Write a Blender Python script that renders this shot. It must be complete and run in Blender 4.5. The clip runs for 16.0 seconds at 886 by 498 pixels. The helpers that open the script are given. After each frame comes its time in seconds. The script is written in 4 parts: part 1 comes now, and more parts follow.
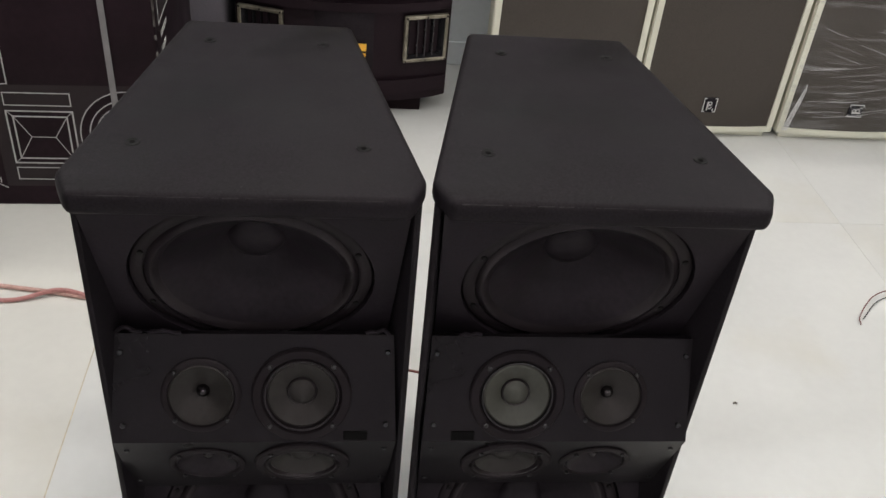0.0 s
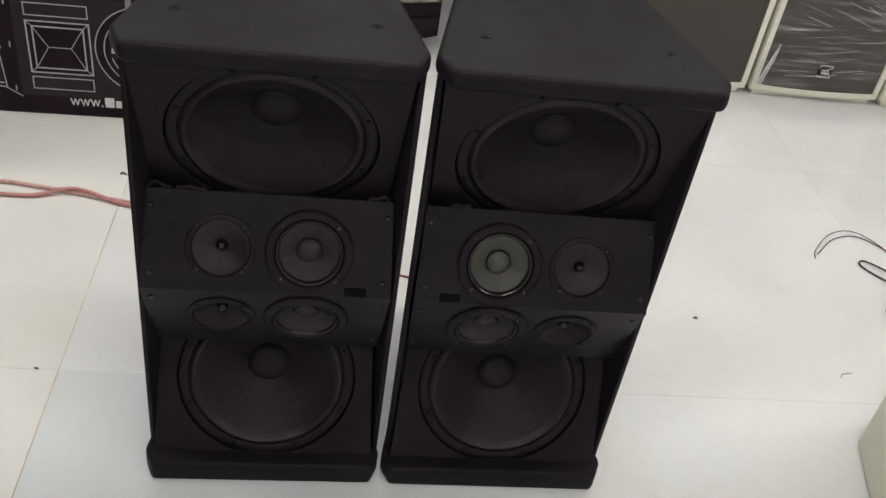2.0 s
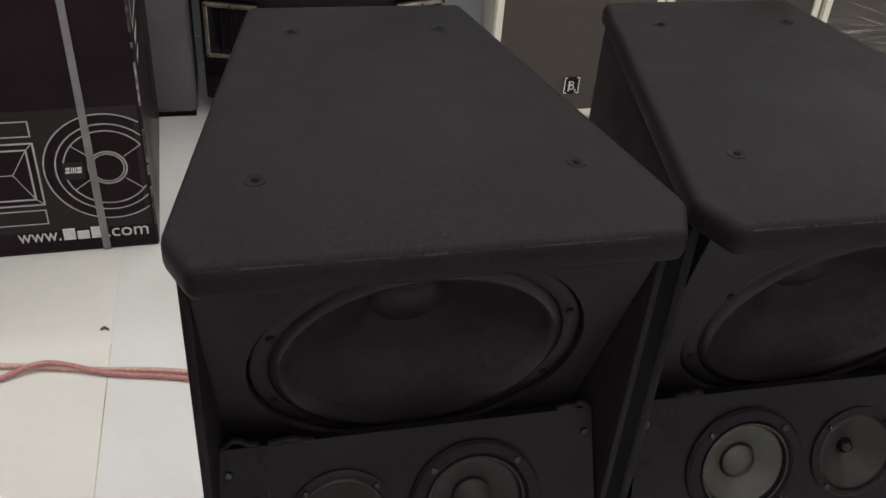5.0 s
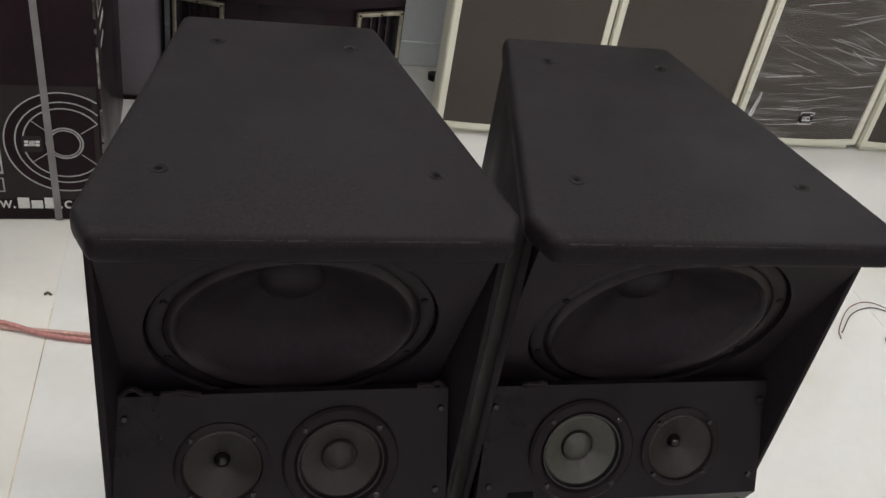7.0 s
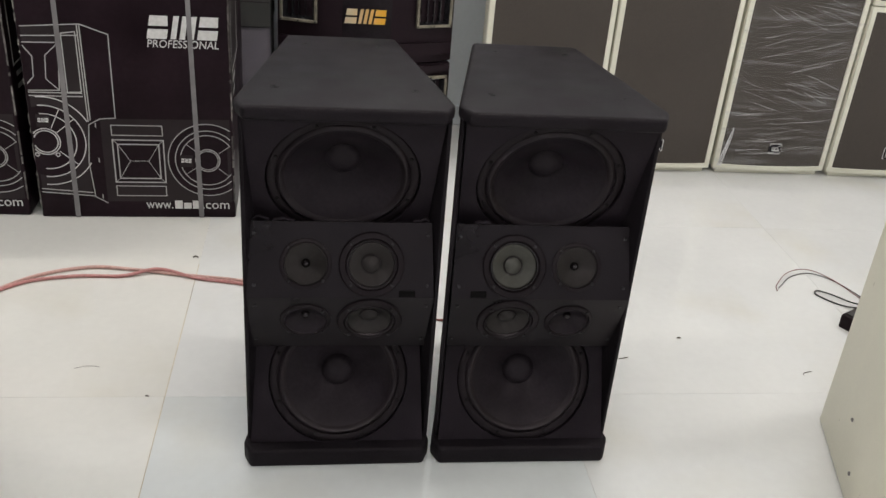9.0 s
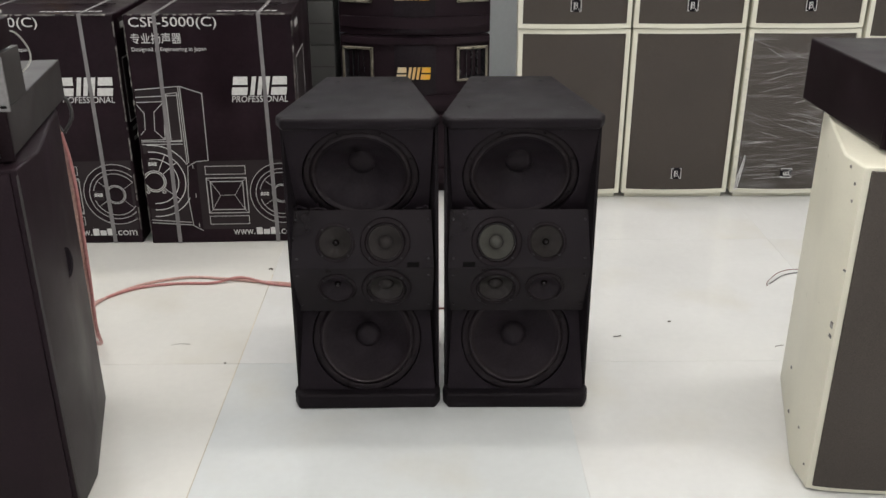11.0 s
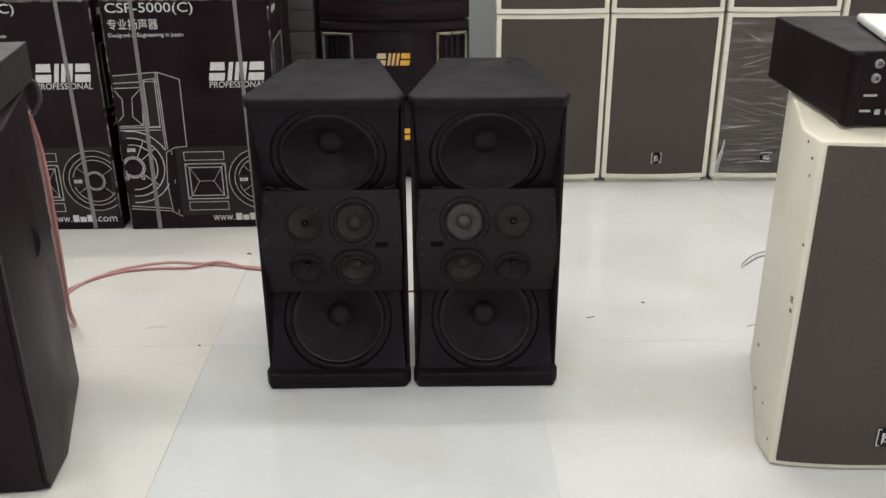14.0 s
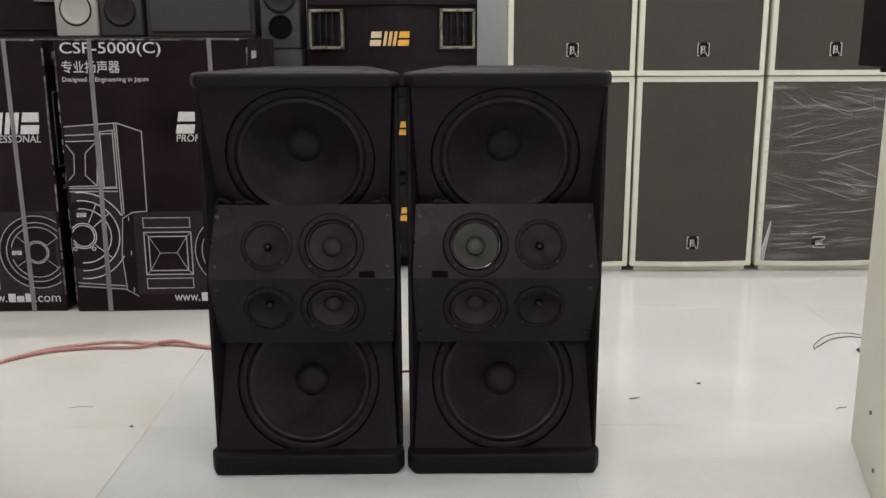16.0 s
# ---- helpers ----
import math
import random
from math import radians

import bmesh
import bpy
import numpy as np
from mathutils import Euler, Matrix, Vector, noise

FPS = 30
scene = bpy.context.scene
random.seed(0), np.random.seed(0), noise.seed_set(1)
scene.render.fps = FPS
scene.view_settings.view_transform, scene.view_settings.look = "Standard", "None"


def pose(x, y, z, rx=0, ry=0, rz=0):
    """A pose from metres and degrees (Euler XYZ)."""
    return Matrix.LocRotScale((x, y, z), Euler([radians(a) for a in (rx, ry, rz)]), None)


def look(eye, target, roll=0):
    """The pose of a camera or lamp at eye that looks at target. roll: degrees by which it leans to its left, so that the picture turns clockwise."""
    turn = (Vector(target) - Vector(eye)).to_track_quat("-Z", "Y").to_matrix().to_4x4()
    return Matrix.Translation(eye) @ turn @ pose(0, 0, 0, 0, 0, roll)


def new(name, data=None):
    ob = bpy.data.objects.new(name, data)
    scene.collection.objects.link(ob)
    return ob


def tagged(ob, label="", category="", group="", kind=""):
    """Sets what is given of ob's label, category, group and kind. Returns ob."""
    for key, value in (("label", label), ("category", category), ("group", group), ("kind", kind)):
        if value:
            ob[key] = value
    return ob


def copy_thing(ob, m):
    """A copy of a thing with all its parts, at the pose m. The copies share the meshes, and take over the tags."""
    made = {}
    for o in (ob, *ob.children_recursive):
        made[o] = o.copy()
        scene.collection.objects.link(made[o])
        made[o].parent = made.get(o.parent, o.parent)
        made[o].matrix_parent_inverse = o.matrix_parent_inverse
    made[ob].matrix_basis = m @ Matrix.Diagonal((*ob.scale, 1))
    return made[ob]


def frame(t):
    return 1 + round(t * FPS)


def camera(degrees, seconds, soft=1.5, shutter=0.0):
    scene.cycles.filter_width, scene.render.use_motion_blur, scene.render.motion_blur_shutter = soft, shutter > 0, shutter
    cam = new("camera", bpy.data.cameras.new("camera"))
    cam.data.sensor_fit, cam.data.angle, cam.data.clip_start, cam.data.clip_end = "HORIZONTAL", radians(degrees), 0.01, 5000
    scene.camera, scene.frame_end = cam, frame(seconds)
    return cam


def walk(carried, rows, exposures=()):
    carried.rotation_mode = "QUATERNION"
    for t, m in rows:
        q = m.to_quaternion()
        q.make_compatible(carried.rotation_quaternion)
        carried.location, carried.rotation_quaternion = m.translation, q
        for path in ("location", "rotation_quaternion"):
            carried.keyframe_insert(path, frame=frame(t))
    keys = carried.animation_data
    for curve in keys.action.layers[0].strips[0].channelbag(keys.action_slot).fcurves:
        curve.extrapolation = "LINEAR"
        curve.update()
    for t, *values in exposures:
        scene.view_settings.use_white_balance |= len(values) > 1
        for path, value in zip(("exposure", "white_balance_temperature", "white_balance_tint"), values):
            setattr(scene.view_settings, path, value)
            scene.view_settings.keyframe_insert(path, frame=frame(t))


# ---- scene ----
cam = camera(51.6, 16.0)
EXPOSURES = [(0.0, -0.12), (1.0, -0.17), (2.5, -0.03), (5.5, -0.17), (6.5, -0.18), (8.0, -0.16), (9.0, -0.05), (11.5, -0.01), (14.0, -0.02), (15.0, -0.04), (16.0, -0.04)]
PATH = [
    (0, (0.022, 0.001, 1.417), (0.248, 1.611, 0.252), 5.9),
    (0.5, (0.096, 0.178, 1.397), (0.205, 1.761, 0.18), 5.4),
    (1, (0.117, 0.24, 1.36), (0.17, 1.764, 0.066), 5.7),
    (1.5, (0.041, 0.018, 1.373), (0.259, 1.564, 0.123), 9.2),
    (2, (-0.015, -0.222, 1.385), (0.259, 1.358, 0.19), 9.5),
    (2.5, (0.021, -0.472, 1.385), (0.237, 1.157, 0.245), 8.1),
    (3, (-0.025, -0.499, 1.447), (0.168, 1.192, 0.396), 5.5),
    (3.2, (-0.054, -0.432, 1.465), (0.129, 1.282, 0.45), 5.6),
    (5.3, (-0.261, 0.384, 1.213), (0.229, 1.911, 0.018), 6.5),
    (5.5, (-0.278, 0.398, 1.2), (0.283, 1.885, -0.015), 9.2),
    (6, (-0.297, 0.419, 1.194), (0.308, 1.864, -0.051), 12.3),
    (6.5, (-0.284, 0.391, 1.24), (0.278, 1.886, 0.035), 11.4),
    (7, (-0.167, 0.195, 1.335), (0.308, 1.766, 0.192), 10.5),
    (7.5, (-0.149, -0.035, 1.398), (0.319, 1.562, 0.289), 8.2),
    (8, (-0.227, -0.22, 1.41), (0.244, 1.405, 0.344), 7.8),
    (8.5, (-0.165, -0.503, 1.418), (0.189, 1.194, 0.421), 6.7),
    (9, (-0.124, -0.753, 1.429), (0.134, 0.997, 0.496), 4.8),
    (9.2, (-0.123, -0.865, 1.436), (0.12, 0.898, 0.521), 4.4),
    (11.3, (0.127, -1.41, 1.458), (0.12, 0.435, 0.687), -0.3),
    (11.5, (0.122, -1.426, 1.457), (0.107, 0.422, 0.692), -0.2),
    (12, (0.104, -1.446, 1.462), (0.062, 0.405, 0.707), 0.8),
    (12.5, (0.105, -1.463, 1.462), (0.043, 0.394, 0.722), 1.1),
    (13, (0.13, -1.46, 1.461), (0.093, 0.396, 0.715), 0.4),
    (13.5, (0.165, -1.452, 1.451), (0.168, 0.399, 0.692), -0.2),
    (14, (0.2, -1.411, 1.427), (0.215, 0.424, 0.631), -0.4),
    (14.5, (0.187, -1.269, 1.4), (0.176, 0.55, 0.57), -0.5),
    (15, (0.179, -1.065, 1.3), (0.151, 0.782, 0.531), -0.7),
    (15.5, (0.201, -0.979, 1.121), (0.192, 0.915, 0.478), -0.4),
    (16, (0.199, -0.957, 0.917), (0.21, 0.993, 0.473), -0.2),
]
walk(cam, [(t, look(eye, target, roll)) for t, eye, target, roll in PATH], EXPOSURES)

# ---- light ----
ROOM_W, ROOM_E, ROOM_S, ROOM_N, ROOM_H = -3.508, 3.492, -3.87, 3.13, 2.9
world = bpy.data.worlds.new("world")
world.use_nodes = True
scene.world = world
world.node_tree.nodes["Background"].inputs[0].default_value = (0.6, 0.65, 0.7, 1)
world.node_tree.nodes["Background"].inputs[1].default_value = 0.05
LAMP_POWER = 13.95


# ---- materials ----
def material(name, color, rough=0.5, metal=0.0, grain=(0.0, 60.0), stain=(0.0, 4.0), bump=(0.0, 300.0), spec=0.5, vary=0.0):
    """A procedural surface: base colour, fine grain (amount, scale), broad stains (amount, scale), bump (height, scale), change from piece to piece."""
    m = bpy.data.materials.new(name)
    m.use_nodes = True
    n, l = m.node_tree.nodes, m.node_tree.links
    b = n["Principled BSDF"]
    b.inputs["Roughness"].default_value = rough
    b.inputs["Metallic"].default_value = metal
    b.inputs["Specular IOR Level"].default_value = spec
    if max(color) < 0.03:
        b.inputs["Specular Tint"].default_value = (1.0, 0.88, 0.93, 1)
    co = n.new("ShaderNodeTexCoord")
    out = None
    rgb = n.new("ShaderNodeRGB")
    rgb.outputs[0].default_value = (*color, 1)
    out = rgb.outputs[0]
    for amount, scale, detail in ((grain[0], grain[1], 4.0), (stain[0], stain[1], 6.0)):
        if amount:
            t = n.new("ShaderNodeTexNoise")
            t.inputs["Scale"].default_value = scale
            t.inputs["Detail"].default_value = detail
            l.new(co.outputs["Object"], t.inputs["Vector"])
            r = n.new("ShaderNodeMapRange")
            r.inputs[1].default_value, r.inputs[2].default_value = 0.3, 0.7
            r.inputs[3].default_value, r.inputs[4].default_value = 1 - amount, 1 + amount
            l.new(t.outputs["Fac"], r.inputs[0])
            mix = n.new("ShaderNodeVectorMath")
            mix.operation = "SCALE"
            l.new(out, mix.inputs[0])
            l.new(r.outputs[0], mix.inputs["Scale"])
            out = mix.outputs[0]
            if scale == stain[1]:
                rr = n.new("ShaderNodeMapRange")
                rr.inputs[1].default_value, rr.inputs[2].default_value = 0.3, 0.7
                rr.inputs[3].default_value, rr.inputs[4].default_value = max(0.02, rough * (1 - amount * 0.6)), min(1, rough * (1 + amount * 0.8))
                l.new(t.outputs["Fac"], rr.inputs[0])
                l.new(rr.outputs[0], b.inputs["Roughness"])
    if vary:
        info = n.new("ShaderNodeObjectInfo")
        r = n.new("ShaderNodeMapRange")
        r.inputs[3].default_value, r.inputs[4].default_value = 1 - vary, 1 + vary
        l.new(info.outputs["Random"], r.inputs[0])
        mix = n.new("ShaderNodeVectorMath")
        mix.operation = "SCALE"
        l.new(out, mix.inputs[0])
        l.new(r.outputs[0], mix.inputs["Scale"])
        out = mix.outputs[0]
    l.new(out, b.inputs["Base Color"])
    if bump[0]:
        t = n.new("ShaderNodeTexNoise")
        t.inputs["Scale"].default_value = bump[1]
        t.inputs["Detail"].default_value = 3
        l.new(co.outputs["Object"], t.inputs["Vector"])
        bp = n.new("ShaderNodeBump")
        bp.inputs["Strength"].default_value = 0.6
        bp.inputs["Distance"].default_value = bump[0]
        l.new(t.outputs["Fac"], bp.inputs["Height"])
        l.new(bp.outputs[0], b.inputs["Normal"])
    return m


def add_specks(m, color, scale, low, high):
    """Small pale scuffs scattered over a surface."""
    n, l = m.node_tree.nodes, m.node_tree.links
    b = n["Principled BSDF"]
    old = b.inputs["Base Color"].links[0].from_socket
    co = n.new("ShaderNodeTexCoord")
    t = n.new("ShaderNodeTexNoise")
    t.inputs["Scale"].default_value = scale
    t.inputs["Detail"].default_value = 8
    l.new(co.outputs["Object"], t.inputs["Vector"])
    r = n.new("ShaderNodeMapRange")
    r.inputs[1].default_value, r.inputs[2].default_value = low, high
    l.new(t.outputs["Fac"], r.inputs[0])
    mx = n.new("ShaderNodeMix")
    mx.data_type = "RGBA"
    mx.inputs[7].default_value = (*color, 1)
    l.new(r.outputs[0], mx.inputs[0])
    l.new(old, mx.inputs[6])
    l.new(mx.outputs[2], b.inputs["Base Color"])
    return m


M_BLACK = add_specks(material("black_textured_paint", (0.0104, 0.0086, 0.0104), 0.5, grain=(0.4, 350), stain=(0.35, 7), bump=(0.0004, 800), spec=0.10), (0.05, 0.048, 0.049), 150, 0.70, 0.80)
M_BAFFLE = material("black_satin_baffle", (0.0134, 0.0104, 0.0134), 0.46, grain=(0.2, 250), stain=(0.3, 9), bump=(0.0002, 300), spec=0.10)
M_GLOSSBAFFLE = material("smooth_black_baffle", (0.0066, 0.0052, 0.0066), 0.32, grain=(0.2, 250), stain=(0.3, 9), bump=(0.0001, 300), spec=0.2)
M_CONE = material("black_paper_cone", (0.0150, 0.0120, 0.0148), 0.42, grain=(0.25, 120), stain=(0.3, 12), bump=(0.0003, 90), spec=0.13)
M_RUBBER = material("black_rubber_surround", (0.0115, 0.0088, 0.0104), 0.34, stain=(0.25, 20), spec=0.26)
M_GLOSSRUBBER = material("glossy_rubber_surround", (0.006, 0.0055, 0.006), 0.17, stain=(0.2, 20), spec=0.5)
M_FRAME = material("black_basket_metal", (0.0098, 0.0074, 0.0088), 0.42, stain=(0.2, 30), spec=0.14)
M_GREYCONE = material("grey_mid_cone", (0.036, 0.0345, 0.028), 0.5, grain=(0.15, 150), stain=(0.2, 30), bump=(0.0003, 150))
M_DARKCONE = material("dark_grey_cone", (0.0165, 0.0150, 0.0138), 0.5, grain=(0.15, 150), stain=(0.2, 30), bump=(0.0003, 150), spec=0.3)
M_PLUG = material("glossy_black_plug", (0.004, 0.0035, 0.004), 0.1, stain=(0.2, 60))
M_SCREW = material("steel_screw", (0.055, 0.053, 0.056), 0.34, 1.0, stain=(0.2, 200))
M_BLACKSCREW = material("black_screw", (0.0035, 0.0035, 0.0035), 0.45, stain=(0.2, 200), spec=0.12)
M_CREAM = material("cream_white_paint", (0.72, 0.70, 0.59), 0.4, grain=(0.02, 200), stain=(0.05, 5), bump=(0.0002, 250))
M_CREAM_WORN = add_specks(material("worn_cream_paint", (0.72, 0.69, 0.57), 0.45, grain=(0.02, 200), stain=(0.06, 4), bump=(0.0002, 250)), (0.32, 0.28, 0.2), 26, 0.72, 0.8)
M_GRILLE = material("dark_grey_grille_cloth", (0.0665, 0.0555, 0.0485), 0.75, grain=(0.25, 500), stain=(0.08, 3), bump=(0.0006, 500), spec=0.3)
M_CARTON = material("black_printed_carton", (0.0116, 0.0058, 0.0086), 0.36, grain=(0.15, 60), stain=(0.4, 5), bump=(0.0012, 14), spec=0.15)
M_CARTON_GREY = material("dark_grey_print", (0.019, 0.0145, 0.016), 0.4, stain=(0.25, 6), spec=0.25)
M_EDGE = material("scuffed_carton_edge", (0.17, 0.16, 0.15), 0.7, grain=(0.7, 45), stain=(0.5, 15))
M_PRINT = material("white_print", (0.62, 0.61, 0.6), 0.45, grain=(0.1, 90))
M_LINE = material("pale_grey_print", (0.4, 0.395, 0.39), 0.45, grain=(0.15, 60))
M_STRAP = material("grey_plastic_strap", (0.19, 0.18, 0.185), 0.4, stain=(0.2, 12))
M_WALL = material("white_wall_paint", (0.74, 0.78, 0.82), 0.6, grain=(0.02, 60), stain=(0.04, 2), bump=(0.0004, 120))
M_WHITE = material("white_plastic", (0.78, 0.77, 0.75), 0.35, stain=(0.05, 12))
M_CEIL = material("grey_white_ceiling", (0.52, 0.52, 0.52), 0.8, stain=(0.03, 2))
M_TILE = add_specks(material("glossy_white_floor_tile", (0.70, 0.70, 0.69), 0.08, grain=(0.015, 40), stain=(0.05, 2.2), vary=0.03), (0.62, 0.58, 0.48), 1.7, 0.52, 0.95)
M_TILE_COOL = add_specks(material("cool_white_floor_tile", (0.640, 0.660, 0.660), 0.08, grain=(0.015, 40), stain=(0.05, 2.2), vary=0.03), (0.62, 0.58, 0.48), 1.7, 0.52, 0.95)
M_TILE_WARM = add_specks(material("warm_white_floor_tile", (0.730, 0.718, 0.680), 0.08, grain=(0.015, 40), stain=(0.05, 2.2), vary=0.03), (0.62, 0.58, 0.48), 1.7, 0.52, 0.95)
M_GROUT = material("dirty_grout", (0.67, 0.665, 0.645), 0.6, stain=(0.2, 3))
M_DIRTYJOINT = material("yellowed_grout", (0.47, 0.41, 0.3), 0.8, grain=(0.2, 60), stain=(0.5, 5))
M_SPKBLACK = material("black_vinyl_shell", (0.0130, 0.0073, 0.0102), 0.45, grain=(0.2, 200), stain=(0.25, 4), bump=(0.0005, 260), spec=0.17)
M_HORN = material("black_horn_plastic", (0.012, 0.012, 0.014), 0.25, stain=(0.2, 20))
M_HORNFRAME = material("worn_silver_horn_frame", (0.24, 0.215, 0.17), 0.4, 0.6, grain=(0.2, 80), stain=(0.35, 20))
M_GREYFELT = material("grey_carpet_cover", (0.125, 0.112, 0.132), 0.9, grain=(0.2, 300), stain=(0.15, 6), bump=(0.001, 300))
M_GREYCARTON = material("dark_green_grey_carton", (0.042, 0.042, 0.04), 0.7, stain=(0.2, 7))
M_LIGHTGREY = material("light_grey_plastic", (0.42, 0.41, 0.38), 0.5, stain=(0.1, 10))
M_AMPDARK = material("black_amp_metal", (0.0115, 0.0068, 0.0086), 0.42, grain=(0.2, 220), stain=(0.25, 8), spec=0.10)
M_AMPGREY = material("grey_amp_sheet", (0.032, 0.0275, 0.0275), 0.5, 0.1, stain=(0.2, 8))
M_SILVER = material("brushed_silver_panel", (0.25, 0.238, 0.238), 0.4, 0.6, grain=(0.1, 120), stain=(0.15, 9))
M_PANEL = material("black_gloss_panel", (0.009, 0.008, 0.011), 0.25, stain=(0.15, 20), spec=0.15)
M_WIRE = material("red_clear_speaker_wire", (0.46, 0.2, 0.19), 0.3, grain=(0.2, 120))
M_COPPER = material("pink_copper_wire", (0.55, 0.33, 0.29), 0.3, grain=(0.2, 120))
M_REDWIRE = material("dark_red_wire", (0.15, 0.032, 0.028), 0.4, stain=(0.2, 50))
M_BLACKWIRE = material("black_wire", (0.02, 0.022, 0.02), 0.4, stain=(0.2, 50))
M_TABLET = material("pale_tablet_shell", (0.32, 0.30, 0.285), 0.4, stain=(0.1, 15))
M_SCREEN = material("dark_screen", (0.06, 0.052, 0.056), 0.2, stain=(0.1, 15))
M_RUBBED_SHEEN = material("rubbed_paint_and_sheen", (0.0185, 0.0172, 0.0182), 0.5, grain=(0.6, 120), spec=0.2)
# near-black colour stands in for the shade inside slots, sockets and the port
M_HOLE_DARK = material("painted_hole_dark", (0.003, 0.003, 0.003), 0.9, spec=0.1)
M_DEBRIS = material("dark_debris", (0.12, 0.1, 0.085), 0.8, stain=(0.3, 80))


def gold_foil(name, c1, c2, axis_scale):
    """Holographic badge foil whose tint drifts along the badge."""
    m = material(name, c1, 0.3, 0.3)
    n, l = m.node_tree.nodes, m.node_tree.links
    b = n["Principled BSDF"]
    co = n.new("ShaderNodeTexCoord")
    sp = n.new("ShaderNodeSeparateXYZ")
    l.new(co.outputs["Object"], sp.inputs[0])
    r = n.new("ShaderNodeMapRange")
    r.inputs[1].default_value, r.inputs[2].default_value = -axis_scale, axis_scale
    l.new(sp.outputs[0], r.inputs[0])
    mx = n.new("ShaderNodeMix")
    mx.data_type = "RGBA"
    mx.inputs[6].default_value, mx.inputs[7].default_value = (*c1, 1), (*c2, 1)
    l.new(r.outputs[0], mx.inputs[0])
    l.new(mx.outputs[2], b.inputs["Base Color"])
    return m


M_GOLD = gold_foil("gold_badge_foil", (0.75, 0.62, 0.42), (0.95, 0.5, 0.06), 0.06)
M_LIME = gold_foil("lime_badge_foil", (0.55, 0.62, 0.2), (0.75, 0.75, 0.12), 0.06)


def emitter(name, color, strength):
    m = bpy.data.materials.new(name)
    m.use_nodes = True
    b = m.node_tree.nodes["Principled BSDF"]
    b.inputs["Base Color"].default_value = (*color, 1)
    b.inputs["Emission Color"].default_value = (*color, 1)
    b.inputs["Emission Strength"].default_value = strength
    return m


M_BLUELED = emitter("blue_knob_light", (0.12, 0.16, 1.0), 2.6)
M_BLUEHOT = emitter("blue_power_light", (0.05, 0.08, 1.0), 5.0)
M_REDLED = emitter("red_light", (1.0, 0.05, 0.03), 1.5)


def wrap_film():
    """Clear stretch film: mostly see-through, with the shine of its creases put in as milky streaks of opacity."""
    m = bpy.data.materials.new("clear_stretch_film")
    m.use_nodes = True
    n, l = m.node_tree.nodes, m.node_tree.links
    b = n["Principled BSDF"]
    b.inputs["Base Color"].default_value = (0.8, 0.8, 0.82, 1)
    b.inputs["Roughness"].default_value = 0.18
    co = n.new("ShaderNodeTexCoord")
    mp = n.new("ShaderNodeMapping")
    mp.inputs["Rotation"].default_value = (0, radians(-9), 0)
    mp.inputs["Scale"].default_value = (1.6, 1.0, 16.0)
    l.new(co.outputs["Object"], mp.inputs[0])
    t = n.new("ShaderNodeTexNoise")
    t.inputs["Scale"].default_value, t.inputs["Detail"].default_value = 2.4, 7
    t.inputs["Distortion"].default_value = 0.7
    l.new(mp.outputs[0], t.inputs["Vector"])
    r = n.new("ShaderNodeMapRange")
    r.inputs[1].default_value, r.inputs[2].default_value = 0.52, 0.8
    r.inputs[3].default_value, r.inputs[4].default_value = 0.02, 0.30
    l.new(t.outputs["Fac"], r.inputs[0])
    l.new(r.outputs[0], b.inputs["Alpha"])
    return m


M_FILM = wrap_film()
# white for bunched film and for the painted glints on its creases
M_CREASE_GLINT = material("white_crease_and_glint", (0.75, 0.74, 0.75), 0.15, stain=(0.1, 20))


# ---- mesh helpers ----
def part(name, bm, mat, parent=None, label="", smooth=False):
    bmesh.ops.recalc_face_normals(bm, faces=bm.faces)
    me = bpy.data.meshes.new(name)
    bm.to_mesh(me)
    bm.free()
    me.materials.append(mat)
    if smooth:
        for p in me.polygons:
            p.use_smooth = True
        me.set_sharp_from_angle(angle=radians(35))
    ob = new(name, me)
    if parent:
        ob.parent = parent
    if label:
        ob["label"] = label
    return ob


def thing(name, at, label, category, group="", kind=""):
    ob = new(name)
    ob.empty_display_size = 0.05
    ob.matrix_basis = at
    return tagged(ob, label, category, group, kind)


def box(x0, x1, y0, y1, z0, z1, bevel=0.0, seg=2, m=None, bm=None):
    b = bmesh.new()
    bmesh.ops.create_cube(b, size=1)
    for v in b.verts:
        v.co = Vector(((x0 + x1) / 2 + v.co.x * (x1 - x0), (y0 + y1) / 2 + v.co.y * (y1 - y0), (z0 + z1) / 2 + v.co.z * (z1 - z0)))
    if bevel:
        bmesh.ops.bevel(b, geom=b.edges[:], offset=bevel, segments=seg, affect="EDGES", profile=0.5)
    if m:
        b.transform(m)
    return joined(bm, b)


def joined(bm, b):
    if bm is None:
        return b
    me = bpy.data.meshes.new("scratch")
    b.to_mesh(me)
    b.free()
    bm.from_mesh(me)
    bpy.data.meshes.remove(me)
    return bm


def prism(points, z0, z1, bevel=0.0, seg=3, m=None, bm=None, only_flat=False):
    """An upright prism over a plan outline; bevel rounds its edges."""
    b = bmesh.new()
    low = [b.verts.new((x, y, z0)) for x, y in points]
    top = [b.verts.new((x, y, z1)) for x, y in points]
    n = len(points)
    b.faces.new(low[::-1])
    b.faces.new(top)
    for i in range(n):
        b.faces.new((low[i], low[(i + 1) % n], top[(i + 1) % n], top[i]))
    if bevel:
        edges = b.edges[:] if not only_flat else [e for e in b.edges if abs(e.verts[0].co.z - e.verts[1].co.z) < 1e-6]
        bmesh.ops.bevel(b, geom=edges, offset=bevel, segments=seg, affect="EDGES", profile=0.5)
    if m:
        b.transform(m)
    return joined(bm, b)


